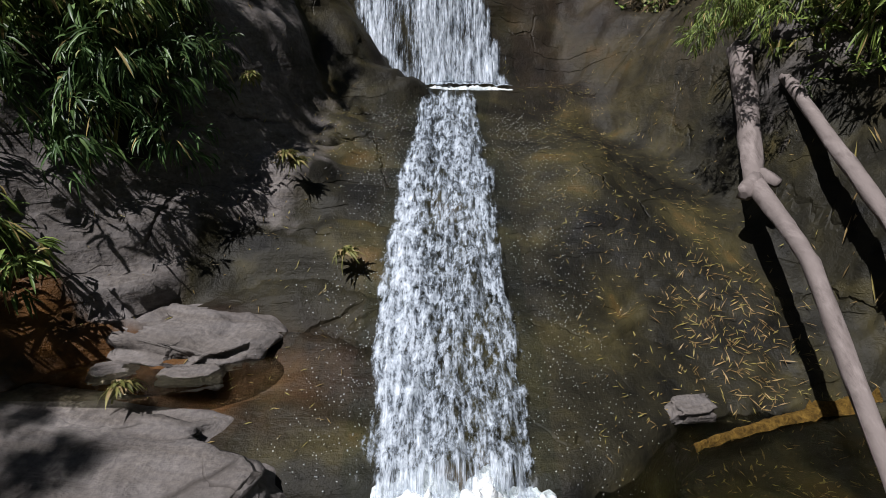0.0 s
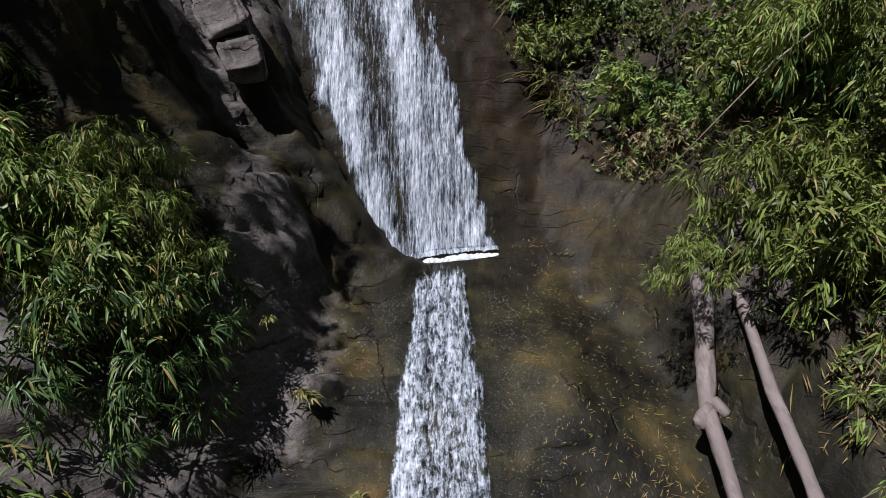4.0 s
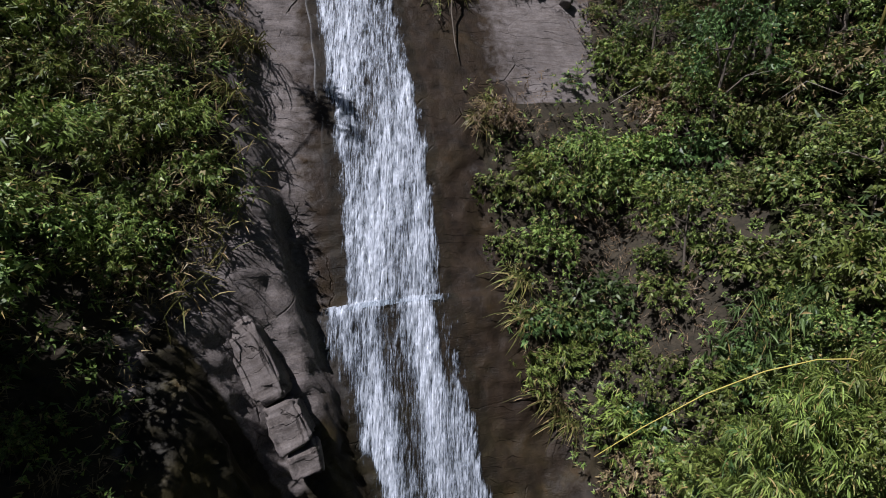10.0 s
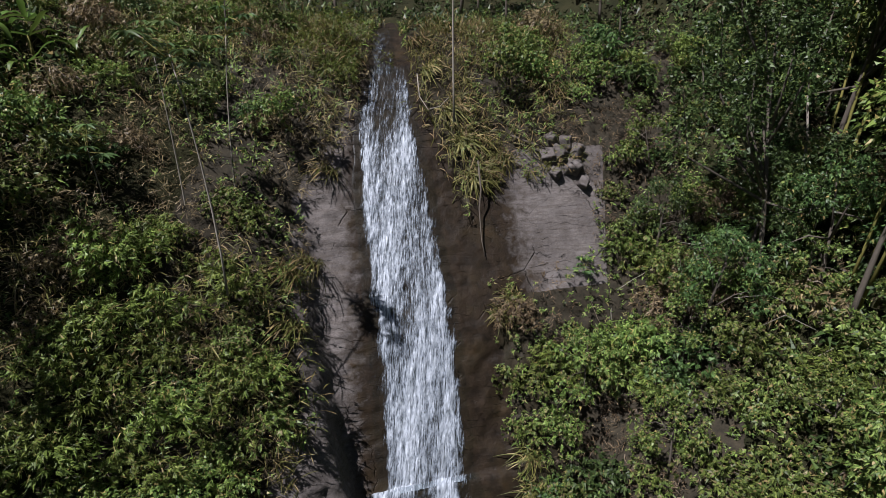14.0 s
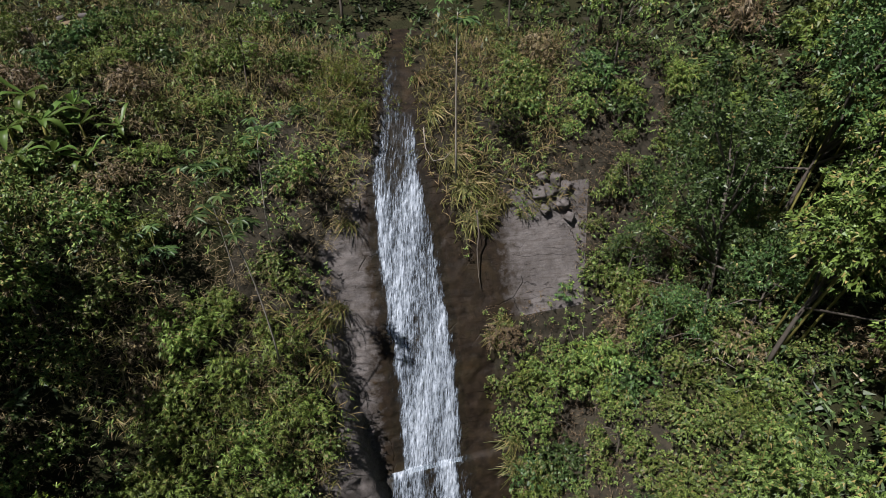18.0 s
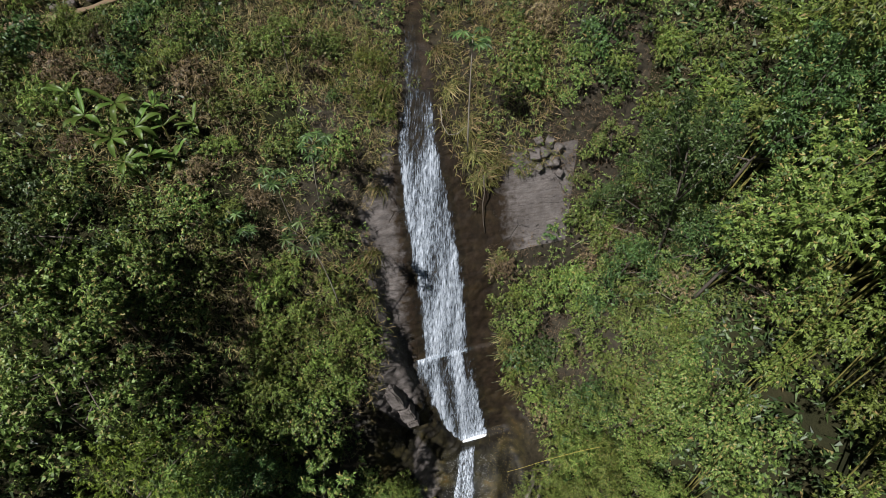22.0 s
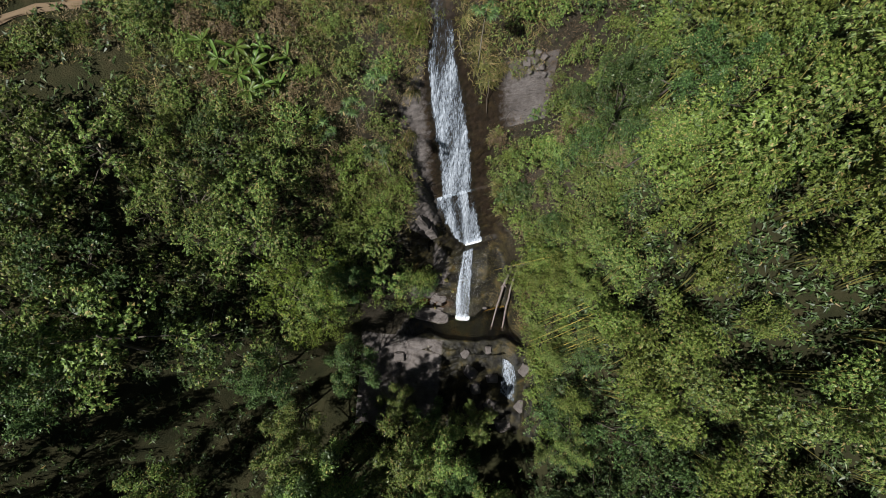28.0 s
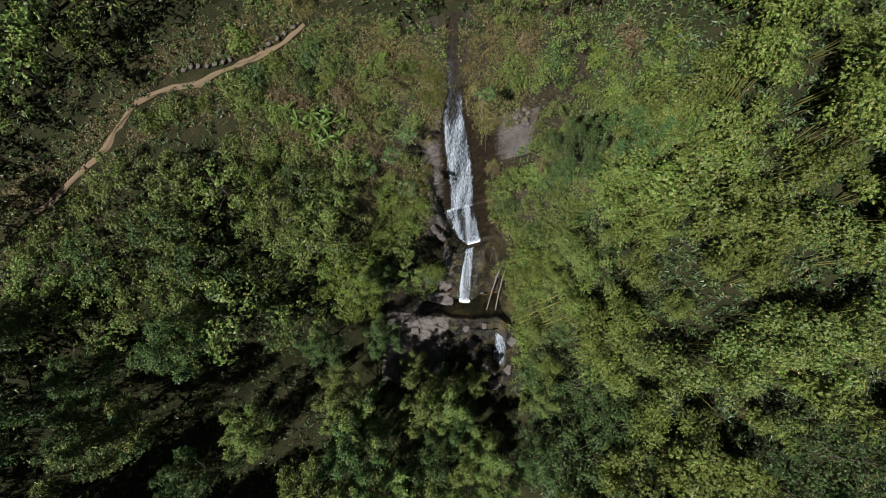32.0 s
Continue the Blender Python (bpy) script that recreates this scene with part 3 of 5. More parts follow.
# ---- water ----
def fall(name, v0, v1, left, right, material, foam, label, step=0.03, lift=0.07, relief=0.05):
    """A sheet of falling water along the bed between two points of the profile."""
    vs = [v0]
    while vs[-1] < v1:
        dz = abs(np.interp(vs[-1] + 0.03, PROFILE_Y, PROFILE_Z) - np.interp(vs[-1], PROFILE_Y, PROFILE_Z)) / 0.03
        vs.append(vs[-1] + step / math.hypot(1, dz))
    vs = np.array(vs)
    n = int(np.max(np.abs(right(vs) - left(vs))) / step)
    a = np.linspace(0, 1, n)
    V, A = np.meshgrid(vs, a, indexing="ij")
    X = left(V) * (1 - A) + right(V) * A
    Y = V.copy()
    for _ in range(25):
        Y += (V - sheared(X, Y)) * 0.7
    Z = stream_bed(X, Y)
    s = np.concatenate([[0], np.cumsum(np.hypot(np.diff(vs), np.diff(np.interp(vs, PROFILE_Y, PROFILE_Z))))])
    S = np.broadcast_to(s[:, None], V.shape)
    dzdy = np.gradient(np.interp(vs, PROFILE_Y, PROFILE_Z)) / np.gradient(vs)
    nrm = unit(np.stack([np.zeros_like(vs), -dzdy, np.ones_like(vs)], -1))[:, None, :]
    bumps = np.zeros_like(V)
    edge = np.zeros_like(V)
    for i in range(V.shape[0]):
        for j in range(V.shape[1]):
            p = Vector((X[i, j] * 5.0, S[i, j] * 1.3, 3.0))
            bumps[i, j] = noise.noise(p) + 0.6 * noise.noise(p * 2.3) + 0.4 * noise.noise(Vector((X[i, j] * 26, S[i, j] * 9, 0)))
            edge[i, j] = noise.noise(Vector((S[i, j] * 1.1, 5 * round(A[i, j]), 1.0))) * 0.10
    X = X + edge * (np.abs(A - 0.5) * 2) ** 3
    thick = lift * (0.2 + np.sin(A * math.pi) ** 0.5) + bumps * relief * smooth(0.02, 0.4, np.minimum(A, 1 - A) * 2)
    pts = np.stack([X, Y, Z], -1) + nrm * np.maximum(thick, 0.012)[..., None]
    border = np.minimum(A, 1 - A) * 2
    fm = foam(S / s[-1], A) * smooth(0.04, 0.34, border + 0.12 * bumps)
    me = grid_mesh(name, pts, material, uv=np.stack([X, S], -1), attrs={"foam": fm})
    ob = new(name, me)
    return tagged(ob, label, "waterfall", kind="structure")


fall("waterfall_lower", 3.0, 8.4, lambda v: np.interp(v, [3, 4, 5.5, 7, 8, 8.5], [-0.68, -0.76, -0.74, -0.64, -0.5, -0.45]), lambda v: np.interp(v, [3, 4, 5.5, 7, 8, 8.5], [0.82, 0.84, 0.82, 0.74, 0.66, 0.75]), FOAM_WATER,
     lambda s, a: 0.745 - 0.02 * s - 0.3 * smooth(0.93, 0.98, s), "white water tumbling down the low rock slide", step=0.028, lift=0.14, relief=0.085)


def veils(s, a):
    """The middle fall parts into three streams at its crest that join towards its foot."""
    gap = np.exp(-((a - np.interp(s, [0, 0.45, 1], [0.24, 0.42, 0.555])) / np.interp(s, [0, 0.45, 1], [0.075, 0.12, 0.085])) ** 2)
    fork = np.exp(-((a - 0.80 - 0.03 * np.sin(9 * s)) / 0.035) ** 2) * smooth(0.55, 0.8, s)
    thin = (1 - smooth(0.12, 0.22, a)) * smooth(0.35, 0.8, s)
    return 0.735 + 0.05 * (1 - s) - 0.33 * gap * smooth(0.0, 0.25, s + 0.1) - 0.34 * fork - 0.24 * thin


fall("waterfall_middle", 8.55, 11.9, lambda v: np.interp(v, [8.5, 9.2, 10.2, 11.2, 12], [-0.75, -1.42, -2.3, -3.15, -3.55]), lambda v: np.interp(v, [8.5, 9.2, 10.2, 11.2, 12], [1.4, 1.25, 0.85, 0.3, 0.0]), FALL_WATER,
     veils, "thin veils of white water over the middle rock step", step=0.032, lift=0.08, relief=0.04)
fall("waterfall_upper", 11.75, 19.9, lambda v: np.interp(v, [11.7, 14.3, 17, 18.2, 19.4, 20.5], [-2.75, -3.4, -4.15, -4.3, -4.15, -3.9]), lambda v: np.interp(v, [11.7, 14.3, 17, 18.2, 19.4, 20.5], [-0.0, -0.62, -1.65, -2.2, -2.55, -2.9]), FALL_WATER,
     lambda s, a: 0.685 - 0.15 * smooth(0.74, 0.86, s) - 0.08 * smooth(0.93, 1.0, s), "long white waterfall down the upper rock face", step=0.04, lift=0.08, relief=0.05)
fall("stream_above", 19.7, 24.0, lambda v: np.interp(v, [19, 21, 24], [-3.75, -4.2, -4.6]), lambda v: np.interp(v, [19, 21, 24], [-3.05, -3.35, -3.7]), FALL_WATER,
     lambda s, a: 0.5 - 0.3 * s, "shallow stream running to the top of the falls", step=0.06, lift=0.05, relief=0.02)
fall("waterfall_below", -3.9, -0.9, lambda v: np.interp(v, [-4, -2, -1], [3.9, 3.8, 3.7]), lambda v: np.interp(v, [-4, -2, -1], [5.7, 5.6, 5.2]), FALL_WATER,
     lambda s, a: 0.6 + 0 * s, "small white cascade below the pool", step=0.05, lift=0.07, relief=0.05)


def pool(name, cx, cy, rx, ry, z, label):
    bm = bmesh.new()
    ring = []
    for i in range(72):
        w = 2 * math.pi * i / 72
        k = 1 + 0.1 * noise.noise(Vector((math.cos(w) * 1.6, math.sin(w) * 1.6, cx)))
        ring.append(bm.verts.new((cx + rx * k * math.cos(w), cy + ry * k * math.sin(w), z)))
    bm.faces.new(ring)
    me = bpy.data.meshes.new(name)
    bm.to_mesh(me)
    bm.free()
    me.materials.append(POOL)
    return tagged(new(name, me), label, "water", kind="structure")


pool("shallow_water", -3.15, 4.1, 1.75, 0.6, 1.785, "thin clear water over an orange-stained ledge")
pool("water_pool", 0.2, 2.2, 6.4, 2.6, 1.28, "clear brown pool at the foot of the falls")


# ---- plants: foliage makers ----
def fan_cloud(rng, centres, count, spread_r, leaf_len, leaf_w, per=7, droop=0.35, out=0.6):
    """Fans of drooping leaves round each centre: arrays of base, way and length for leaves()."""
    n = len(centres) * count
    c = np.repeat(np.asarray(centres, float), count, 0)
    d = unit(rng.normal(size=(n, 3)) + [0, 0, 0.45])
    at = c + d * spread_r * (0.25 + 0.75 * rng.random((n, 1)) ** 0.6)
    lead = unit(d * [1, 1, 0.4] * out + rng.normal(size=(n, 3)) * 0.35 + [0, 0, -0.15])
    base = np.repeat(at, per, 0)
    lead = np.repeat(lead, per, 0)
    w = unit(lead + rng.normal(size=(n * per, 3)) * 0.55 + [0, 0, -droop])
    base = base + rng.normal(size=base.shape) * leaf_len * 0.18
    up = np.repeat(d, per, 0) + [0, 0, 0.25] + rng.normal(size=base.shape) * 0.3
    return base, w, leaf_len * (0.6 + 0.7 * rng.random(n * per)), leaf_w * (0.7 + 0.6 * rng.random(n * per)), up


def up_for(rng, n):
    return np.array([0, 0, 1.0]) + rng.normal(size=(n, 3)) * 0.35


def mesh_part(name, me, parent, label=""):
    ob = new(name, me)
    ob.parent = parent
    return tagged(ob, label) if label else ob


def empty(name):
    return new(name)


def make_bamboo(seed, height, culms, plumes, fans, leaf_len, leaf_w, per=6, reach=2.0, material=None, label="", detail=True):
    """A clump of arching culms with plumes of narrow leaves."""
    rng = np.random.default_rng(seed)
    root = empty("bamboo_clump")
    centres = []
    for i in range(culms):
        w = 2 * math.pi * (i + rng.random() * 0.7) / culms
        lean = reach * (0.35 + 0.75 * rng.random())
        h = height * (0.75 + 0.3 * rng.random())
        pts = []
        for s in np.linspace(0, 1, 7):
            bend = s ** 1.9
            pts.append((math.cos(w) * (0.25 + lean * bend), math.sin(w) * (0.25 + lean * bend), h * (s - 0.12 * bend * s)))
        bm = bmesh.new()
        tube(bm, pts, [0.03 * (1 - 0.85 * s) + 0.004 for s in np.linspace(0, 1, 7)], 5)
        part("culm", bm, CULM, root)
        for s in np.linspace(0.55, 1.0, plumes):
            b = s ** 1.9
            r = 0.25 + lean * b
            j = rng.normal(size=3) * [0.35, 0.35, 0.2]
            centres.append((math.cos(w) * r + j[0], math.sin(w) * r + j[1], h * (s - 0.12 * b * s) + j[2]))
    base, way, ln, wd, up = fan_cloud(rng, centres, fans, 0.7, leaf_len, leaf_w, per, 0.2)
    me = leaves("foliage", base, way, up, ln, wd, material or BAMBOO_LEAF, 0.3, small=True)
    mesh_part("foliage", me, root)
    return tagged(root, label or "yellow-green bamboo clump with arching culms on the slope", "bamboo")


def make_tree(seed, height, radius, clumps, count, leaf_len, leaf_w, material, label, per=4, flat=0.7, trunk=0.11, bark=None):
    """A broadleaf tree: tapered trunk, limbs and an uneven crown of leaf clumps."""
    rng = np.random.default_rng(seed)
    root = empty("tree")
    bm = bmesh.new()
    sway = rng.normal(size=2) * 0.35
    trunk_pts = [(sway[0] * s * s, sway[1] * s * s, height * 0.72 * s) for s in np.linspace(0, 1, 6)]
    tube(bm, trunk_pts, [trunk * (1 - 0.7 * s) for s in np.linspace(0, 1, 6)], 8, 0.2)
    part("trunk", bm, bark or BARK, root)
    centres = []
    for i in range(clumps):
        w = 2.4 * i + rng.random()
        rr = radius * math.sqrt((i + 0.5) / clumps) * (0.85 + 0.3 * rng.random())
        z = height * (0.93 - 0.42 * flat * (rr / radius) ** 2) + rng.normal() * 0.06 * height - (0.25 * height * rng.random() if i % 3 == 0 else 0)
        c = (sway[0] + rr * math.cos(w), sway[1] + rr * math.sin(w), z)
        centres.append(c)
    for c in centres[:: max(1, clumps // 4)]:
        bm = bmesh.new()
        s = 0.45 + 0.5 * rng.random()
        a = Vector((sway[0] * s * s, sway[1] * s * s, height * 0.72 * s))
        b = Vector(c)
        m = a.lerp(b, 0.5) + Vector((0, 0, 0.25))
        tube(bm, [a, m, b], [trunk * 0.45, trunk * 0.28, trunk * 0.08], 5)
        part("limb", bm, bark or BARK, root)
    base, way, ln, wd, up = fan_cloud(rng, centres, count, radius * 0.26, leaf_len, leaf_w, per, 0.2)
    me = leaves("crown", base, way, up, ln, wd, material, 0.18, small=True)
    mesh_part("crown", me, root)
    return tagged(root, label, "tree")


def make_shoot_tree(seed, height, radius, shoots, material, label):
    """A tall tree whose limbs end in upright leafy shoots with deep gaps between them."""
    rng = np.random.default_rng(seed)
    root = empty("tree")
    sway = rng.normal(size=2) * 0.5
    bm = bmesh.new()
    tube(bm, [(sway[0] * s * s, sway[1] * s * s, height * 0.8 * s) for s in np.linspace(0, 1, 7)], [0.1 * (1 - 0.75 * s) for s in np.linspace(0, 1, 7)], 8, 0.2)
    part("trunk", bm, BARK, root)
    centres, sizes = [], []
    for i in range(shoots):
        w = 2.4 * i + rng.random() * 0.8
        r = radius * math.sqrt((i + 0.4) / shoots)
        top = height * (1.0 - 0.32 * (r / radius) ** 1.6) + rng.normal() * 0.05 * height
        long = height * (0.16 + 0.1 * rng.random())
        foot = np.array([sway[0] + 0.8 * r * math.cos(w), sway[1] + 0.8 * r * math.sin(w), top - long])
        tip = np.array([sway[0] + r * math.cos(w), sway[1] + r * math.sin(w), top])
        s = min(0.95, max(0.4, (top - 2.0 * long) / (0.8 * height)))
        bm = bmesh.new()
        tube(bm, [(sway[0] * s * s, sway[1] * s * s, height * 0.8 * s), tuple(foot), tuple(tip)], [0.06, 0.035, 0.01], 5)
        part("limb", bm, BARK, root)
        for k in np.linspace(0, 1, 5):
            centres.append(foot + (tip - foot) * k + rng.normal(size=3) * 0.12)
            sizes.append((1.05 - 0.75 * k) * 0.075 * height)
    n = 40
    c, sz = np.repeat(np.array(centres), n, 0), np.repeat(np.array(sizes), n)[:, None]
    d = unit(rng.normal(size=c.shape) + [0, 0, 0.25])
    at = c + d * sz * (0.35 + 0.65 * rng.random((len(c), 1)))
    per = 6
    base, lead = np.repeat(at, per, 0), np.repeat(d, per, 0)
    base = base + rng.normal(size=base.shape) * 0.07
    way = unit(lead * 0.8 + rng.normal(size=base.shape) * 0.6 + [0, 0, 0.1])
    m = len(base)
    me = leaves("crown", base, way, lead + [0, 0, 0.3] + rng.normal(size=base.shape) * 0.35, 0.16 * (0.6 + 0.7 * rng.random(m)), 0.085 * (0.7 + 0.6 * rng.random(m)), material, 0.2, small=True)
    mesh_part("crown", me, root)
    return tagged(root, label, "tree", group="trees of the forest")


def make_bush(seed, size, count, leaf_len, leaf_w, material, label, per=4, tall=0.8, name="bush", category="bush"):
    rng = np.random.default_rng(seed)
    root = empty(name)
    centres = []
    for i in range(9):
        w = 2.4 * i + rng.random()
        r = size * math.sqrt((i + 0.3) / 9) * 0.8
        c = (r * math.cos(w), r * math.sin(w), size * tall * (0.9 - 0.45 * (r / size) ** 2) + rng.normal() * 0.12 * size)
        centres.append(c)
        if i % 4 == 3:
            bm = bmesh.new()
            tube(bm, [(0.05 * math.cos(w), 0.05 * math.sin(w), -0.1), (c[0] * 0.5, c[1] * 0.5, c[2] * 0.65), c], [0.02, 0.013, 0.005], 4)
            part("stem", bm, TWIG, root)
    base, way, ln, wd, up = fan_cloud(rng, centres, count, size * 0.45, leaf_len, leaf_w, per, 0.2)
    me = leaves("foliage", base, way, up, ln, wd, material, 0.2, small=True)
    mesh_part("foliage", me, root)
    return tagged(root, label, category)


def make_tussock(seed, size, count, material, label):
    """A hanging tuft of grass."""
    rng = np.random.default_rng(seed)
    root = empty("grass_tussock")
    d = unit(rng.normal(size=(count, 3)) * [1, 1, 0.35] + [0, 0, 0.75])
    base = rng.normal(size=(count, 3)) * size * [0.16, 0.16, 0.03]
    me = leaves("blades", base, d, up_for(rng, count), size * (0.6 + 0.6 * rng.random(count)), 0.022 + 0.012 * rng.random(count), material, 0.75, True)
    mesh_part("foliage", me, root)
    return tagged(root, label, "grass")


def make_banana(seed, height, count, label):
    """A banana plant: stout stem and single large leaves with a midrib."""
    rng = np.random.default_rng(seed)
    root = empty("banana_plant")
    bm = bmesh.new()
    tube(bm, [(0, 0, -0.2), (0.02, 0, height * 0.4), (0.05, 0.02, height * 0.7)], [0.1, 0.085, 0.05], 8)
    part("stem", bm, CULM, root)
    for i in range(count):
        w = 2.4 * i + rng.normal() * 0.7
        ln = 1.15 * (0.7 + 0.5 * rng.random())
        wd = 0.17 * (0.8 + 0.4 * rng.random())
        rise = 1.9 * rng.random() + 0.05
        bm = bmesh.new()
        rows = []
        for s in np.linspace(0, 1, 9):
            x = 0.05 + 0.28 * min(s * 4, 1) + ln * s * (1 - 0.12 * s)
            z = height * 0.7 + rise * s * 1.1 - 1.05 * s * s
            half = wd * math.sin(math.pi * min(1, 0.06 + s * 0.94)) ** 0.6 * (0.0 if s < 0.02 else 1) + 0.012
            rip = 1 + 0.18 * (rng.random() - 0.5)
            rows.append([bm.verts.new((x * math.cos(w) - k * half * rip * math.sin(w), x * math.sin(w) + k * half * rip * math.cos(w), z + abs(k) * 0.07)) for k in (-1, -0.5, 0, 0.5, 1)])
        for a, b in zip(rows, rows[1:]):
            for j in range(4):
                f = bm.faces.new((a[j], a[j + 1], b[j + 1], b[j]))
                f.smooth = True
        part("leaf", bm, BANANA_LEAF, root)
    return tagged(root, label, "banana plant")


def make_umbrella_tree(seed, height, label, crown=0.55, heads=8, trunk=0.028):
    """A thin pale trunk with wheels of hand-shaped leaves at the top."""
    rng = np.random.default_rng(seed)
    root = empty("sapling")
    bm = bmesh.new()
    bend = rng.normal(size=2) * 0.25
    tube(bm, [(bend[0] * s * s, bend[1] * s * s, height * s) for s in np.linspace(0, 1, 6)], [trunk * (1 - 0.55 * s) for s in np.linspace(0, 1, 6)], 7, 0.2)
    part("trunk", bm, PALE_BARK, root)
    B, W, L = [], [], []
    for i in range(heads):
        w = 2.4 * i + rng.random()
        r = crown * (0.25 + 0.85 * rng.random())
        c = np.array([bend[0] + r * math.cos(w), bend[1] + r * math.sin(w), height + 0.3 * rng.normal() * crown])
        bm = bmesh.new()
        tube(bm, [(bend[0], bend[1], height - 0.12), (c[0], c[1], c[2] + 0.03)], [0.012, 0.006], 4)
        part("leaf_stalk", bm, CULM, root)
        for k in range(9):
            a = 2 * math.pi * k / 9
            B.append(c)
            W.append((math.cos(a), math.sin(a), -0.12))
            L.append(0.34 * (0.85 + 0.3 * rng.random()))
    me = leaves("foliage", np.array(B), np.array(W), up_for(rng, len(B)), np.array(L), 0.085, DARK_LEAF, 0.2, True)
    mesh_part("foliage", me, root)
    return tagged(root, label, "sapling")


def place(ob, x, y, z=None, turn=0.0, lean=(0.0, 0.0), size=1.0):
    z = float(ground_height(x, y)) if z is None else z
    ob.matrix_basis = pose(x, y, z, lean[0], lean[1], turn) @ Matrix.Diagonal((size, size, size, 1))
    return ob


def plant(src, used, x, y, z=None, turn=0.0, lean=(0.0, 0.0), size=1.0):
    """The first call moves the built thing itself, later ones copy it."""
    z = float(ground_height(x, y)) if z is None else z
    if src not in used:
        used.add(src)
        return place(src, x, y, z, turn, lean, size)
    src_scale = src.scale.copy()
    src.scale = (1, 1, 1)
    ob = copy_thing(src, pose(x, y, z, lean[0], lean[1], turn))
    src.scale = src_scale
    ob.scale = (size, size, size)
    return ob


USED = set()


def clear_of_flight(x, y, r=3.4):
    """Keeps the crowns away from the line along which the camera rises."""
    t = min(max(-x / 4.4, 0), 1)
    return math.hypot(x + 4.4 * t, y) > r


# ---- bamboo on the slope beside the falls ----
near_bamboo = [make_bamboo(20 + i, 9.0, 5, 3, 84, 0.115, 0.058, 10, 1.2, *((BROAD_LEAF, "green bamboo clump with arching culms on the slope") if i == 2 else ())) for i in range(3)]
far_bamboo = [make_bamboo(30 + i, 9.0, 5, 3, 44, 0.18, 0.085, 10, 1.25) for i in range(3)]
for ob in near_bamboo + far_bamboo:
    tagged(ob, group="bamboo on the slope")
shade_tree = tagged(make_tree(45, 8.0, 2.6, 16, 34, 0.15, 0.075, DARK_LEAF, "dark green tree among the bamboo on the lower slope", 10), group="trees of the forest")
rng = np.random.default_rng(5)
for gx_ in np.arange(5.6, 42, 2.85):
    for gy_ in np.arange(-17, 37, 2.85):
        x, y = gx_ + rng.uniform(-1, 1), gy_ + rng.uniform(-1, 1)
        edge = np.interp(y, [-17, -8, -2, 2, 6, 10, 14, 20, 26, 38], [8, 7.2, 6.6, 6.4, 6.6, 8.2, 8.8, 11, 14, 16])
        if x < edge:
            continue
        tall = float(np.interp(x, [6, 8, 9.5, 11, 16, 30], [0.4, 0.6, 0.95, 1.2, 1.25, 1.15])) * float(np.interp(y, [-17, -6, 2, 10, 30], [0.95, 0.95, 0.95, 1.1, 1.0])) * rng.uniform(0.6, 1.35)
        if y < -4 and rng.random() < 0.6:
            plant(shade_tree, USED, x, y, None, rng.uniform(0, 360), (0, -5), tall)
            continue
        src = (near_bamboo if x < 22 and y > -9 and y < 24 else far_bamboo)[rng.integers(3)]
        plant(src, USED, x, y, None, rng.uniform(0, 360), (rng.uniform(-4, 10), rng.uniform(-12, 2)), tall)

for x, y, size in ((6.3, 6.7, 0.6), (7.3, 7.4, 0.62), (5.6, 6.2, 0.42)):
    plant(near_bamboo[0], USED, x, y, None, 63 * x, (2, -6), size)

# ---- trees on the other bank and below the pool ----
near_trees = [make_tree(40 + i, 8.0, 2.8, 14, 46, 0.15, 0.1, m, lab, 10) for i, (m, lab) in enumerate([
    (BROAD_LEAF, "green broadleaf tree with an uneven crown on the bank"), (DARK_LEAF, "dark green broadleaf tree on the shaded bank"), (BROAD_LEAF, "leafy tree with a loose crown above the ravine")])]
far_trees = [make_tree(50 + i, 8.0, 3.1, 12, 32, 0.2, 0.13, m, "dense green forest tree on the hillside", 8) for i, m in enumerate([BROAD_LEAF, DARK_LEAF, BAMBOO_LEAF])]
low_trees = [make_tree(56 + i, 4.0, 1.7, 13, 28, 0.12, 0.078, m, lab, 10, 0.8, 0.06) for i, (m, lab) in enumerate([
    (BROAD_LEAF, "low leafy tree with a full green crown on the bank"), (BROAD_LEAF, "bushy small tree in the sun on the bank"), (WEED_LEAF, "small tree wrapped in creepers with some dry leaves")])]
slim_tree = tagged(make_tree(47, 7.2, 1.35, 10, 26, 0.18, 0.075, BROAD_LEAF, "slender leafy tree leaning over the shaded wall", 9, 0.3, 0.08), group="trees of the forest")
shoot_trees = [make_shoot_tree(140 + i, 12.0, 2.7, 11, m, "tall tree with upright leafy shoots above the dark stream bed") for i, m in enumerate((BROAD_LEAF, DARK_LEAF, BROAD_LEAF))]
for ob in near_trees + far_trees + low_trees:
    tagged(ob, group="trees of the forest")
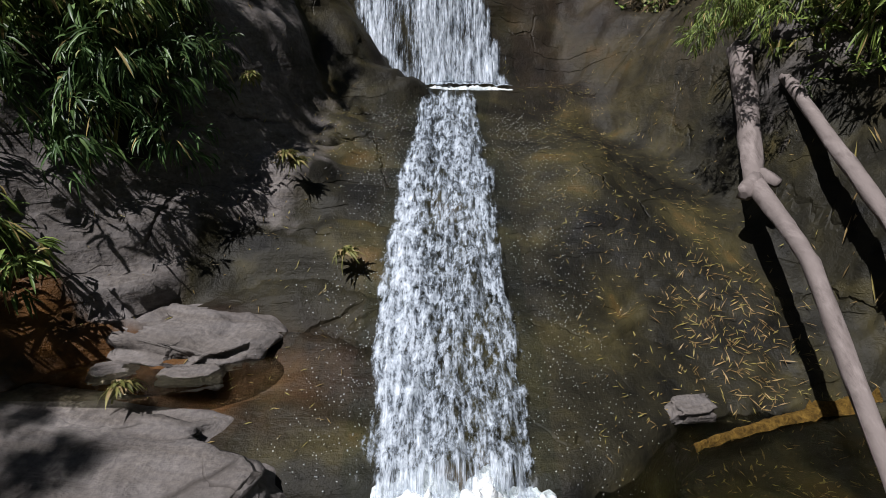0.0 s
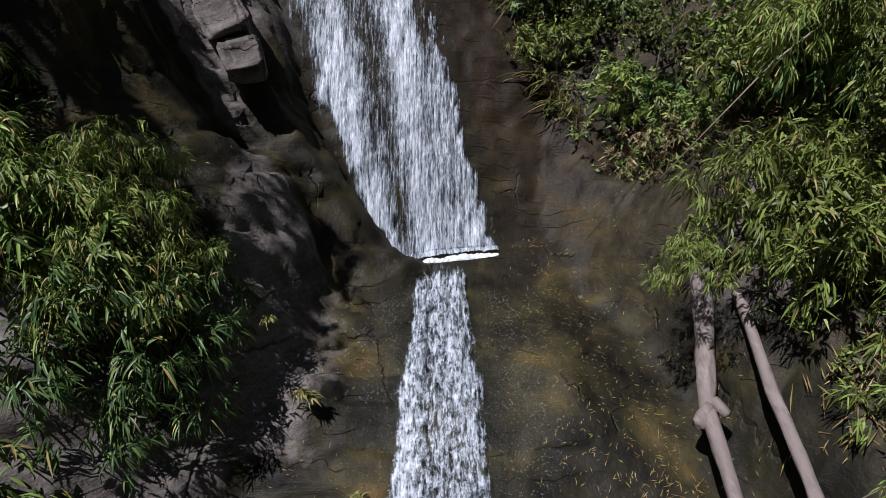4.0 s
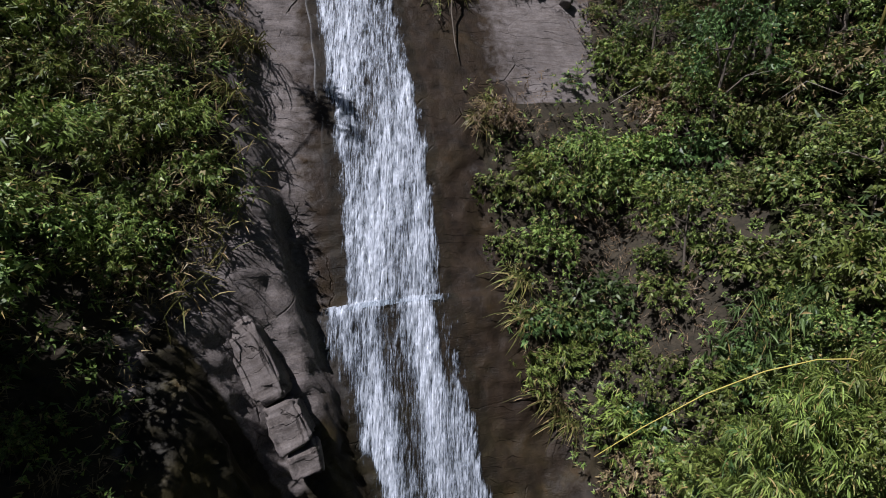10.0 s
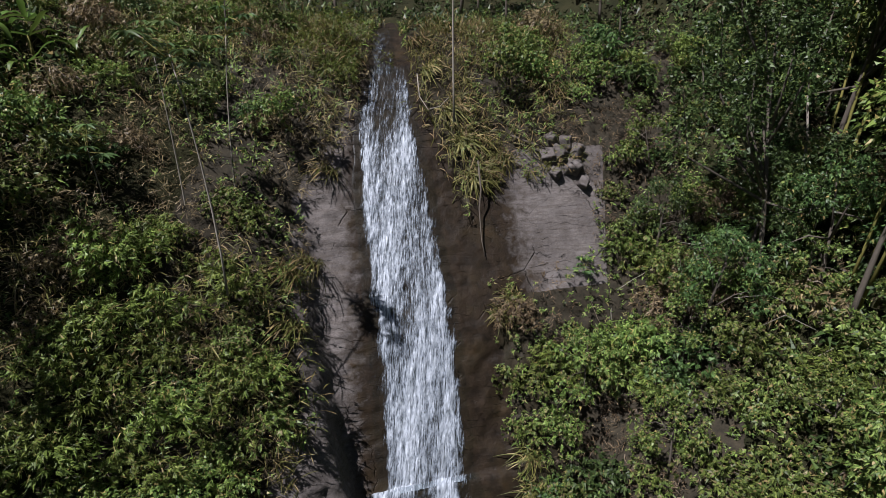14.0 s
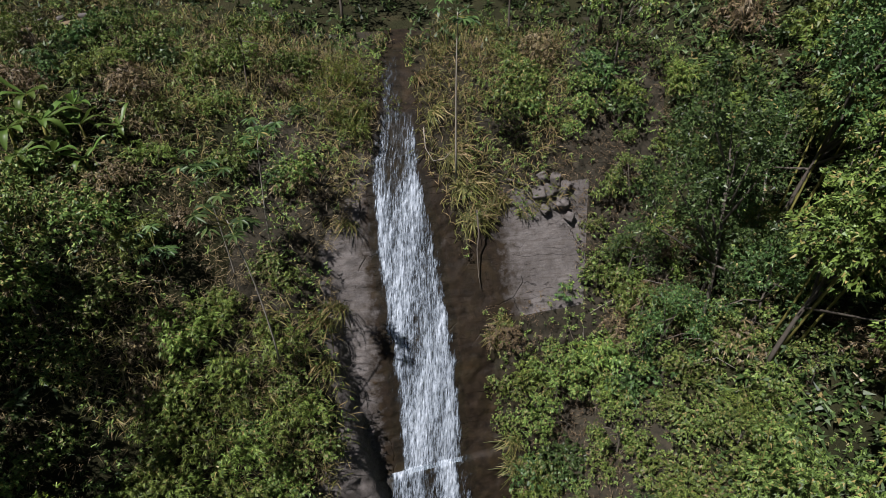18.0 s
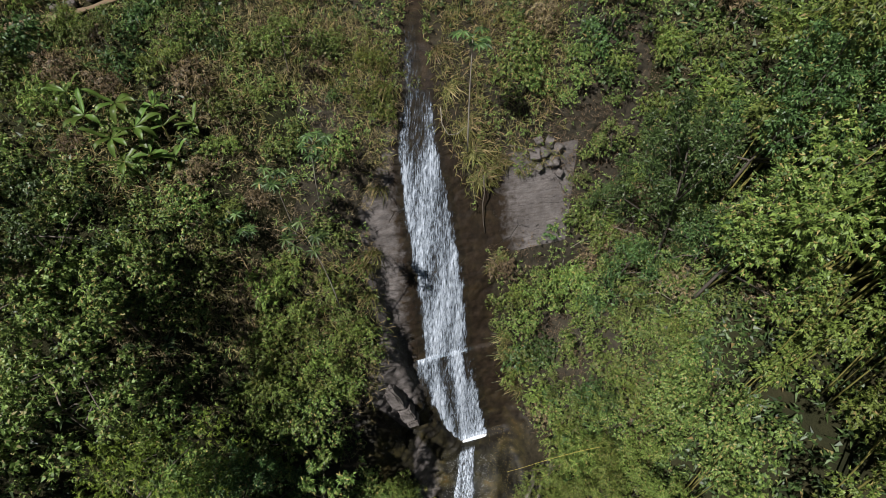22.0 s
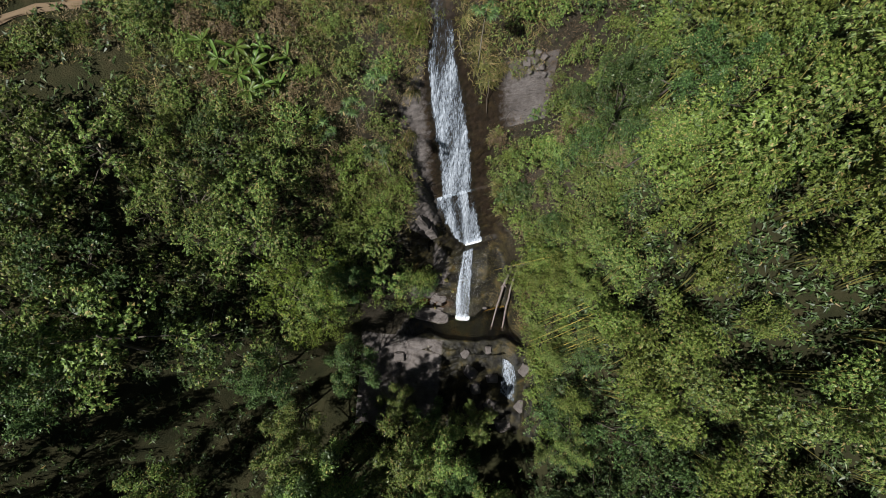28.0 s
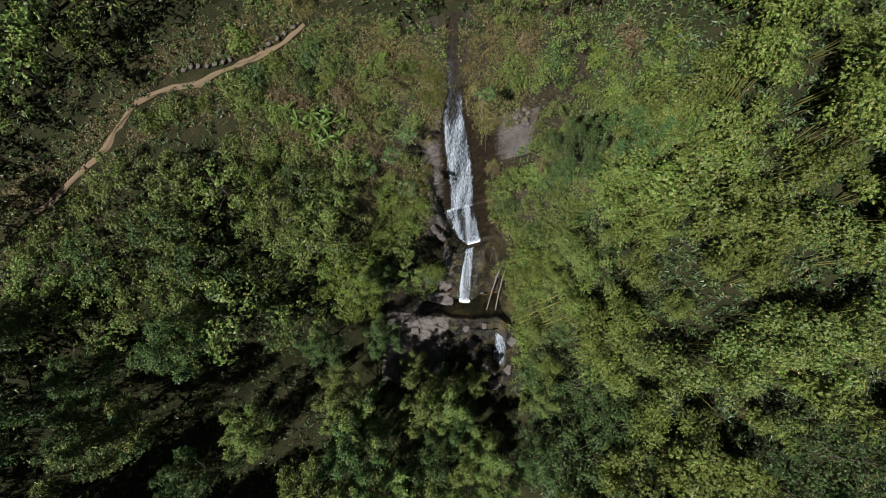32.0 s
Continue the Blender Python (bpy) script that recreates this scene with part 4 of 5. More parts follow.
for gx_ in np.arange(-48, 8, 4.0):
    for gy_ in np.arange(-24, 40, 4.0):
        x, y = gx_ + rng.uniform(-1.6, 1.6), gy_ + rng.uniform(-1.6, 1.6)
        q = (37.2 - y + 0.95 * x) / 1.38
        if -2.9 < q - path_q(x) < (5.4 if x < -19 else 3.6) or not clear_of_flight(x, y, 4.6):
            continue
        if x > np.interp(y, [-24, -9, -5, -1, 3, 5, 7, 9, 18, 21, 40], [1.5, -2.5, -6.0, -9.8, -10.2, -10.0, -10.5, -12.5, -14, 8, 8]):
            continue
        if 2.4 < q < 12 and x > -21 and y > 9 and y < 22:
            continue
        if abs(x + 4.0) < 2.2 and y > 20:
            continue
        if -12 < x and -6.5 < y < 1 or (y < 2 and rng.random() < 0.28):
            continue
        if -9.5 < x < -5.0 and -10 < y < -4:
            continue
        if y < -3 and x > -36:
            if rng.random() < 0.85:
                # dark-leaved crowns picked oftener, their colour standing in for black shaded gaps
                plant(shoot_trees[1 if rng.random() < 0.5 else rng.integers(3)], USED, x, y, None, rng.uniform(0, 360), (rng.uniform(-4, 4), rng.uniform(-4, 4)), float(np.interp(y, [-24, -8, -3], [1.2, 1.15, 0.9])) * rng.uniform(0.75, 1.15))
            continue
        tall = float(np.interp(y, [-24, -8, 0, 8, 20, 40], [1.7, 1.55, 1.05, 0.85, 0.7, 0.9])) * rng.uniform(0.7, 1.25) * (0.5 if -16 < x < -9 and 0 < y < 9 else 1.0)
        src = (near_trees if x > -26 and -10 < y < 20 else far_trees)[1 if y < -5 and rng.random() < 0.75 else rng.integers(3)]
        turn, lean = rng.uniform(0, 360), (rng.uniform(-5, 5), rng.uniform(-3, 7))
        if not (-27 < x < -24 and 6.5 < y < 10):
            plant(src, USED, x, y, None, turn, lean, tall)

# ---- shrubs and reeds on the steep slopes ----
bushes = [
    make_bush(60, 1.0, 28, 0.115, 0.056, BROAD_LEAF, "green leafy shrub clinging to the steep slope", 9),
    make_bush(61, 1.0, 26, 0.14, 0.034, BAMBOO_LEAF, "yellow-green bamboo shrub on the slope", 12),
    make_bush(62, 0.95, 28, 0.105, 0.055, WEED_LEAF, "tangled weedy shrub with some dry leaves", 9),
    make_bush(63, 0.85, 26, 0.15, 0.036, DRY_LEAF, "brown half-dry shrub hanging on the cliff", 7),
    make_bush(64, 0.95, 18, 0.14, 0.075, DARK_LEAF, "dark green broad-leaved shrub on the cliff", 7),
]
for ob in bushes:
    tagged(ob, group="shrubs on the slopes")


def shrub_zone(x0, x1, y0, y1, step, weights, lo=0.7, hi=1.3):
    w = np.array(weights, float) / sum(weights)
    for ax in np.arange(x0, x1, step):
        for ay in np.arange(y0, y1, step):
            x, y = ax + rng.uniform(-0.5, 0.5) * step, ay + rng.uniform(-0.5, 0.5) * step
            m = 0.45
            if bool(on_rock(x, y)) or (rock_left(y) - m < x < rock_right(y) + m) or (-1.0 < x < 4.4 and 14.5 < sheared(x, y) < 17.9):
                continue
            q = (37.2 - y + 0.95 * x) / 1.38
            if -0.9 < q - path_q(x) < 0.6:
                continue
            kind, turn, lean, size = rng.choice(5, p=w), rng.uniform(0, 360), (rng.uniform(5, 25), rng.uniform(-12, 12)), rng.uniform(lo, hi)
            if not (-6.8 < x < -4.9 and 7.0 < y < 8.3):
                plant(bushes[kind], USED, x, y, float(ground_height(x, y)) - 0.15, turn, lean, size)


shrub_zone(-20, -4, 8.5, 22, 1.5, (2, 3, 3.5, 3.2, 1), 0.6, 1.2)
shrub_zone(-9, -3, 3.5, 9, 1.0, (3, 3, 1, 0.5, 3), 0.6, 1.0)
shrub_zone(1, 10.5, 8.5, 24, 1.3, (3, 3, 3.5, 1.8, 1.6), 0.5, 1.35)
shrub_zone(2, 10.5, 8.5, 18, 1.55, (3, 2.5, 3, 1.5, 1.5), 0.9, 1.4)
shrub_zone(9.5, 15, 12, 25, 2.0, (3, 3, 3, 0.5, 1.5), 0.9, 1.7)
shrub_zone(4.2, 9, -6, 10, 1.3, (1, 7, 1, 0.5, 0.3), 0.8, 1.5)


# ---- undergrowth, reeds and trailing stems that nobody could count ----
def undergrowth(name, seed, x0, x1, y0, y1, density, material, label, ln, wd, rise, keep=None, long_leaf=False):
    r = np.random.default_rng(seed)
    per = 8
    n = int((x1 - x0) * (y1 - y0) * density / per)
    x, y = r.uniform(x0, x1, n), r.uniform(y0, y1, n)
    q = (37.2 - y + 0.95 * x) / 1.38
    ok = ~on_rock(x, y) & (np.abs(q - path_q(x)) > 0.3 + 0.25 * r.random(n))
    if keep is not None:
        ok &= keep(x, y, r)
    x, y = x[ok], y[ok]
    z = ground_height(x, y)
    e = 0.1
    gxn, gyn = (ground_height(x + e, y) - z) / e, (ground_height(x, y + e) - z) / e
    nrm = unit(np.stack([-gxn, -gyn, np.ones_like(z)], -1))
    base = np.stack([x, y, z], -1) + nrm * (rise * r.random((len(x), 1)) ** 1.6) + [0, 0, -0.05]
    base, nrm = np.repeat(base, per, 0), np.repeat(nrm, per, 0)
    m = len(base)
    base = base + r.normal(size=base.shape) * ln * 0.25
    way = unit(nrm * 0.45 + r.normal(size=(m, 3)) * 0.65 + [0, 0, 0.15])
    me = leaves(name, base, way, nrm + [0, 0, 0.5] + r.normal(size=(m, 3)) * 0.3, ln * (0.55 + 0.8 * r.random(m)), wd * (0.7 + 0.6 * r.random(m)), material, 0.25, long_leaf, not long_leaf)
    return tagged(new(name, me), label, "undergrowth", kind="stuff")


def patches(x, y, size, phase):
    return np.sin(x / size + phase) * np.cos(y / size * 1.3 - phase) + 0.5 * np.sin(x * 2.3 / size + y * 1.9 / size + phase * 2)


undergrowth("undergrowth", 70, -20, -3, 3.2, 24, 190, BROAD_LEAF, "low green leaves covering the steep bank", 0.16, 0.05, 0.6, lambda x, y, r: patches(x, y, 1.7, 0.4) + r.normal(size=len(x)) * 0.4 > -0.2)
undergrowth("undergrowth", 71, -14, -3, 6.5, 23, 250, DRY_LEAF, "dry brown stems and leaves hanging on the cliff", 0.26, 0.022, 0.5, lambda x, y, r: patches(x, y, 1.7, 0.4) + r.normal(size=len(x)) * 0.5 < 0.25)
undergrowth("undergrowth", 72, -20, -3, 9, 24, 160, GRASS_LEAF, "yellowish reeds on the slope", 0.5, 0.028, 0.35, lambda x, y, r: patches(x, y, 2.3, 2.1) + r.normal(size=len(x)) * 0.4 > 0.1, True)
undergrowth("undergrowth", 73, -0.8, 12, 8, 27, 230, WEED_LEAF, "low weeds covering the slope beside the falls", 0.12, 0.05, 0.75, lambda x, y, r: patches(x, y, 1.3, 1.2) + r.normal(size=len(x)) * 0.35 > -0.35)
undergrowth("undergrowth", 74, -0.8, 12, 8, 27, 210, DRY_LEAF, "dry brown stems among the weeds", 0.22, 0.024, 0.45, lambda x, y, r: patches(x, y, 1.3, 1.2) + r.normal(size=len(x)) * 0.35 < -0.05)
undergrowth("undergrowth", 75, 3.6, 12, -6, 9, 75, BAMBOO_LEAF, "narrow bamboo leaves covering the low bank", 0.22, 0.035, 0.7)
# leaf colour of these two layers kept dark so gaps between crowns look shaded
undergrowth("undergrowth", 76, -50, 52, -22, 36, 26, DARK_LEAF, "forest floor growth coloured dark for the shade under the trees", 0.34, 0.12, 0.6, lambda x, y, r: (x < -12) | (x > 9) | (y > 22))
undergrowth("undergrowth", 79, 8.5, 42, -17, 36, 55, DARK_LEAF, "low leaves coloured dark for the shade under the bamboo", 0.4, 0.13, 0.9)
undergrowth("undergrowth", 77, -2.6, 3.4, 17, 26, 150, GRASS_LEAF, "yellow grass round the top of the falls", 0.45, 0.03, 0.3, None, True)


# ---- footpath along the hillside ----
def footpath():
    us = np.linspace(-14.5, 10, 110)
    rows = []
    for u in us:
        x = -22.8 + u * 0.725
        y = (37.2 + 0.95 * x)
        row = []
        for v in np.linspace(-0.2, 0.2, 7):
            w = float(path_q(x)) + 0.12 * math.sin(u * 0.9 + 1) + 0.22 * noise.noise(Vector((u * 0.7, v * 6, 0))) + v * 0.8 * noise.noise(Vector((u * 0.45, 4, 0)))
            px, py = x + 0.69 * (v + w), y - 0.72 * (v + w)
            row.append((px, py, float(ground_height(px, py)) + 0.16 - 0.1 * (v / 0.2) ** 2 + 0.02 * noise.noise(Vector((px * 2, py * 2, 0)))))
        rows.append(row)
    ob = new("footpath", grid_mesh("footpath", np.array(rows), PATH_EARTH))
    return tagged(ob, "trodden pale earth footpath along the hillside", "path", kind="structure")


footpath()


# ---- leafy growth that hangs into the ravine ----
def make_drape(seed, size, count, leaf_len, leaf_w, material, label, per=8, droop=0.7):
    """A hanging spray of bamboo-like stems with long single leaves."""
    rng = np.random.default_rng(seed)
    root = empty("bamboo_shrub")
    centres = []
    for i in range(10):
        w = 2.4 * i + rng.random()
        r = size * math.sqrt((i + 0.3) / 10)
        c = np.array([r * math.cos(w), r * math.sin(w), size * (0.55 - 0.9 * (r / size) ** 2) + rng.normal() * 0.15 * size])
        centres.append(c)
        if i % 2:
            bm = bmesh.new()
            tube(bm, [(0, 0, -0.2 * size), tuple(c * [0.5, 0.5, 0] + [0, 0, size * 0.6]), tuple(c)], [0.016, 0.01, 0.004], 5)
            part("stem", bm, CULM, root)
    base, way, ln, wd, up = fan_cloud(rng, centres, count, size * 0.42, leaf_len, leaf_w, per, droop)
    me = leaves("foliage", base, way, up, ln, wd, material, 0.35, True)
    mesh_part("foliage", me, root)
    return tagged(root, label, "bamboo", group="hanging bamboo shrubs")


# the dark leaf colour stands in for shade on the lower hanging shrubs
shaded_drape = make_drape(80, 1.0, 14, 0.22, 0.03, DARK_LEAF, "green bamboo shrub hanging over the rock, leaves coloured dark for shade")
light_drape = make_drape(81, 1.0, 26, 0.19, 0.024, BAMBOO_LEAF, "yellow-green bamboo shrub hanging over the rock bank")
fresh_drape = make_drape(82, 0.8, 14, 0.2, 0.036, BROAD_LEAF, "fresh green shrub above the wet rock")
for src, x, y, z, size in (
        (light_drape, -3.6, 6.1, 6.0, 0.65), (light_drape, -4.5, 5.8, 5.8, 0.75), (light_drape, -3.4, 5.8, 5.5, 0.6), (fresh_drape, -4.2, 5.6, 5.5, 0.9), (light_drape, -4.6, 5.6, 5.0, 0.8), (light_drape, -3.0, 5.9, 4.9, 0.6), (fresh_drape, -3.4, 5.3, 4.8, 0.8),
        (fresh_drape, -3.9, 4.35, 2.65, 0.8), (shaded_drape, -3.5, 5.3, 4.4, 0.9), (shaded_drape, -3.05, 5.75, 4.3, 0.75), (shaded_drape, -3.15, 5.25, 3.6, 0.7), (shaded_drape, -2.85, 6.15, 4.5, 0.65), (shaded_drape, -3.9, 5.0, 3.9, 0.85), (fresh_drape, -4.3, 4.4, 3.0, 1.1), (fresh_drape, -4.4, 3.4, 2.6, 0.8), (shaded_drape, -5.6, 5.2, 4.6, 1.1), (fresh_drape, -5.4, 7.0, 6.6, 1.0),
        (fresh_drape, -4.9, 5.9, 6.5, 0.75), (fresh_drape, -5.1, 6.3, 7.2, 0.65), (light_drape, 5.0, 7.3, 7.5, 1.0), (light_drape, 5.7, 7.4, 9.2, 1.0), (light_drape, 5.3, 8.0, 8.2, 0.9), (light_drape, 6.5, 6.7, 8.6, 1.15), (light_drape, 6.4, 7.3, 9.9, 0.9),
        (light_drape, 4.4, 6.7, 5.6, 1.0), (light_drape, 3.25, 6.5, 4.75, 0.5), (light_drape, 5.2, 5.7, 4.9, 1.0), (shaded_drape, 5.6, 8.0, 7.3, 1.2), (light_drape, 5.4, 8.8, 6.9, 0.9),
        (light_drape, 6.3, 6.5, 6.3, 1.2), (light_drape, 5.2, 4.4, 3.6, 0.85), (light_drape, 6.5, 4.6, 4.6, 1.1), (light_drape, 6.2, 2.4, 3.4, 1.0), (shaded_drape, 7.2, 8.5, 8.8, 1.3), (shaded_drape, 6.6, 10.2, 9.6, 1.2)):
    plant(src, USED, x, y, z, 57.0 * x + 31.0 * y, (6, -4), size)

# ---- grass tufts on the edges of the rock ----
tussock = tagged(make_tussock(84, 0.75, 150, GRASS_LEAF, "yellowish tuft of long grass hanging from the rock edge"), group="grass tufts on the rock edges")
for x, y, z, size in ((-0.35, 17.6, None, 1.3), (-0.7, 18.3, None, 1.4), (-1.2, 18.9, None, 1.3), (0.0, 17.9, None, 1.2), (0.6, 18.3, None, 1.1), (1.0, 15.6, None, 1.0), (0.6, 15.2, None, 0.9), (-5.2, 14.2, None, 1.3), (-5.6, 13.6, None, 1.5), (-5.0, 16.2, None, 1.1),
                      (-5.3, 12.6, None, 1.3), (-2.0, 19.8, None, 1.1), (2.3, 11.9, None, 1.2), (1.7, 12.7, None, 1.1), (2.7, 11.6, None, 1.0), (-4.8, 19.2, None, 1.4), (-5.0, 20.2, None, 1.3), (-2.6, 21.2, None, 1.2), (1.6, 13.3, None, 1.2), (-4.9, 10.9, None, 0.9)):
    plant(tussock, USED, x, y, z, 40 * x, (35, 0), size)

# ---- saplings with wheels of leaves ----
sap = make_umbrella_tree(86, 5.4, "thin pale sapling with wheels of dark hand-shaped leaves", 0.74, 10)
plant(sap, USED, -6.05, 11.0, 15.9, 20, (0, 0), 1.0)
for x, y, z, size in ((-8.2, 13.6, 16.3, 0.95), (-7.3, 14.8, 17.0, 0.9), (3.5, 16.5, 11.9, 0.5), (-9.6, 12.6, 14.2, 0.9)):
    plant(sap, USED, x, y, z, 77 * x, (0, 0), size)
bigsap = make_umbrella_tree(87, 5.6, "slender sapling with a dark tuft of leaves above the falls", 0.7, 9, 0.035)
plant(bigsap, USED, -1.0, 17.4, 19.2, 0, (-3, -2), 1.0)

# ---- banana plants by the path ----
banana = tagged(make_banana(88, 1.7, 6, "banana plant with broad pale green leaves on the slope"), group="banana plants")
for x, y, size in ((-13.8, 14.8, 0.72), (-12.9, 15.3, 0.6), (-14.6, 15.6, 0.65), (-13.2, 14.1, 0.6), (-14.5, 14.3, 0.62), (-12.4, 14.4, 0.55), (-15.4, 14.9, 0.6), (-13.4, 15.9, 0.55), (-16.2, 15.6, 0.55), (-12.0, 15.9, 0.5), (-14.0, 13.6, 0.6)):
    plant(banana, USED, x, y, None, 97 * x, (4, 3), size)

# ---- feathery trees ----
feather = [make_tree(90 + i, 6.0, 2.6, 30, 50, 0.13, 0.03, FEATHER_LEAF, "feathery olive-green tree with a rounded crown", 6, 0.9, 0.08) for i in range(2)]
plant(feather[0], USED, -11.8, 2.8, 12.2, 30, (0, 0), 1.1)
plant(feather[1], USED, -5.4, 19.6, 18.4, 10, (0, 0), 0.72)
plant(feather[0], USED, -9.8, 1.2, 8.2, 130, (0, 0), 0.8)
round_tree = make_tree(93, 6.0, 1.9, 26, 34, 0.15, 0.06, DARK_LEAF, "dark green tree with a dense round crown", 5, 0.9)
for x, y, z, size in ((6.8, 14.9, None, 0.7), (8.2, 15.9, None, 0.7), (9.5, 14.3, None, 0.75), (8.6, 17.4, None, 0.7), (6.0, 17.6, None, 0.55)):
    plant(round_tree, USED, x, y, z, 50 * x, (0, 0), size)


for i, (x, y, size) in enumerate(((8.3, 15.2, 0.84), (9.9, 13.4, 0.88), (10.4, 16.8, 0.85), (12.2, 15.0, 0.9))):
    plant(shoot_trees[(1, 2, 1, 0)[i]], USED, x, y, None, 80 * i, (0, -3), size)


# ---- logs leaning from the pool to the bank ----
def make_log(pts, radii, label, stub=None):
    root = empty("log")
    root.location = pts[0]
    o = Vector(pts[0])
    bm = bmesh.new()
    fine = []
    for a, b, ra, rb in zip(pts, pts[1:], radii, radii[1:]):
        for s in np.linspace(0, 1, 9)[:-1]:
            fine.append((Vector(a).lerp(Vector(b), s) - o, ra + (rb - ra) * s))
    fine.append((Vector(pts[-1]) - o, radii[-1]))
    tube(bm, [p for p, _ in fine], [r * (1 + 0.1 * noise.noise(p * 4)) for p, r in fine], 14, 0.25)
    part("stem", bm, LOG_WOOD, root)
    if stub:
        for a, b, r in stub:
            bm = bmesh.new()
            a, b = Vector(a) - o, Vector(b) - o
            tube(bm, [a, a.lerp(b, 0.5), a.lerp(b, 0.9), b], [r, r * 0.95, r * 0.8, r * 0.35], 10, 0.5)
            part("branch_stub", bm, LOG_WOOD, root)
    return tagged(root, label, "log", group="logs leaning on the bank")


make_log([(2.75, 2.1, 1.05), (3.02, 4.24, 2.62), (3.21, 4.91, 2.76), (3.43, 5.97, 3.0), (3.75, 6.9, 3.75), (3.95, 7.7, 4.5)], [0.065, 0.07, 0.078, 0.1, 0.14, 0.15],
         "grey weathered log with a broken knot leaning on the rock", [((3.44, 5.95, 3.02), (3.22, 5.72, 2.9), 0.1), ((3.5, 6.0, 3.1), (3.62, 5.8, 3.0), 0.07)])
make_log([(3.75, 2.1, 1.0), (3.8, 4.2, 2.75), (3.92, 4.74, 2.95), (3.98, 5.6, 3.45), (4.34, 7.37, 4.25), (4.4, 7.7, 4.45)], [0.07, 0.075, 0.075, 0.075, 0.072, 0.07], "straight grey log leaning beside another on the bank")


# ---- stones ----
def make_stone(name, seed, sx, sy, sz, label, material=None, rough=0.3, cuts=4, square=0.42, layers=0.0):
    bm = bmesh.new()
    bmesh.ops.create_icosphere(bm, subdivisions=cuts, radius=1.0)
    for v in bm.verts:
        c = v.co.copy()
        box = Vector([math.copysign(abs(t) ** square, t) for t in c])
        dist, cells = noise.voronoi(c * 1.3 + Vector((seed * 1.7, 0, 0)))
        k = 1 + 0.16 * (noise.cell(cells[0] * 5.1) - 0.5) * min(1.0, (dist[1] - dist[0]) * 6) + rough * noise.noise(c * 1.2 + Vector((seed, 0, 0))) + 0.1 * noise.noise(c * 3.5 + Vector((0, seed, 0))) + 0.03 * noise.noise(c * 9)
        bed = noise.cell(Vector((0.5, seed + 0.5, box.z * sz * 14 + 0.6 * noise.noise(c * 2)))) * layers
        v.co = Vector((box.x * sx * (k + bed), box.y * sy * (k + bed), box.z * sz * (k + 0.5 * layers * noise.cell(Vector((c.y * 3 + 0.4 * noise.noise(c * 3), seed, 0.5))))))
    for f in bm.faces:
        f.smooth = True
    me = bpy.data.meshes.new(name)
    bm.to_mesh(me)
    bm.free()
    me.materials.append(material or STONE)
    return tagged(new(name, me), label, "rock")


def stone_at(seed, sx, sy, sz, x, y, z, tilt=(0, 0, 0), label="grey-brown sandstone boulder", **kw):
    ob = make_stone("boulder", seed, sx, sy, sz, label, **kw)
    ob.matrix_basis = pose(x, y, z, *tilt)
    return ob


stone_at(1, 0.84, 0.5, 0.34, -2.36, 4.5, 1.7, (4, 4, -14), "pale smooth slab of sandstone beside the slide", rough=0.22, cuts=5, square=0.66, layers=0.02)
stone_at(2, 1.65, 0.72, 0.34, -2.75, 3.05, 1.36, (5, 4, -6), "broad banded sandstone slab at the edge of the pool", rough=0.2, cuts=5, square=0.55, layers=0.03)
stone_at(3, 0.27, 0.17, 0.05, -2.05, 3.95, 1.745, (4, 0, 0), "small flat stone in shallow water", square=0.6)
stone_at(4, 0.2, 0.2, 0.05, -2.7, 4.0, 1.745, (0, 4, 30), "small flat stone in shallow water", square=0.6)
stone_at(5, 0.2, 0.11, 0.07, 2.06, 3.95, 1.45, (18, 0, 10), "pale wet stone lying on the slide")
stone_at(8, 0.34, 0.36, 0.85, -4.0, 9.7, 9.2, (-22, -27, 10), "tall lit sandstone block on the rib", rough=0.16, square=0.34, layers=0.04)
stone_at(9, 0.38, 0.38, 0.46, -3.35, 9.3, 8.0, (-20, -20, 14), "squared sandstone block on the rib", rough=0.16, square=0.34, layers=0.04)
stone_at(10, 0.3, 0.34, 0.3, -3.0, 9.1, 7.35, (-15, -12, 20), "low sandstone block at the foot of the rib", rough=0.2, square=0.36)
for i, (x, y, r) in enumerate(((2.2, 18.75, 0.28), (2.7, 18.95, 0.3), (2.5, 18.5, 0.24), (3.1, 18.8, 0.32), (3.3, 19.2, 0.3), (2.9, 19.3, 0.26), (2.35, 19.2, 0.24), (3.5, 18.6, 0.22))):
    stone_at(20 + i, r, r * 0.85, r * 0.8, x, y, float(ground_height(x, y)) + 0.15, (30, 20 * i, 40 * i), "rounded brown boulder piled above the slab", cuts=3)
for i, (x, y, r) in enumerate(((-5.2, -0.9, 0.5), (0.6, -0.2, 0.42), (2.6, 0.3, 0.36), (1.2, -1.8, 0.6), (3.2, -2.2, 0.5), (5.9, -1.2, 0.55), (1.8, -3.2, 0.55), (3.3, -4.6, 0.6), (4.6, -6.4, 0.7), (6.0, -4.4, 0.6))):
    stone_at(40 + i, r, r * 0.8, r * 0.5, x, y, float(ground_height(x, y)) + 0.08, (5, 4, 47 * i), "sandstone boulder in the stream bed below the pool", cuts=3)
for i, x in enumerate((-24.0, -23.5, -23.0, -22.4, -21.9, -21.3, -20.8, -18.6, -18.1, -17.5, -17.0, -16.4)):
    y = 37.2 + 0.95 * x + 0.5 - 1.38 * float(path_q(x))
    stone_at(60 + i, 0.2, 0.16, 0.12, x, y, float(ground_height(x, y)) + 0.12, (0, 0, 50 * i), "pale stone edging the footpath", cuts=2)

# ---- small plants, litter and foam ----
moss_tuft = make_tussock(95, 0.16, 90, GRASS_LEAF, "small yellow-green tuft on bare rock")
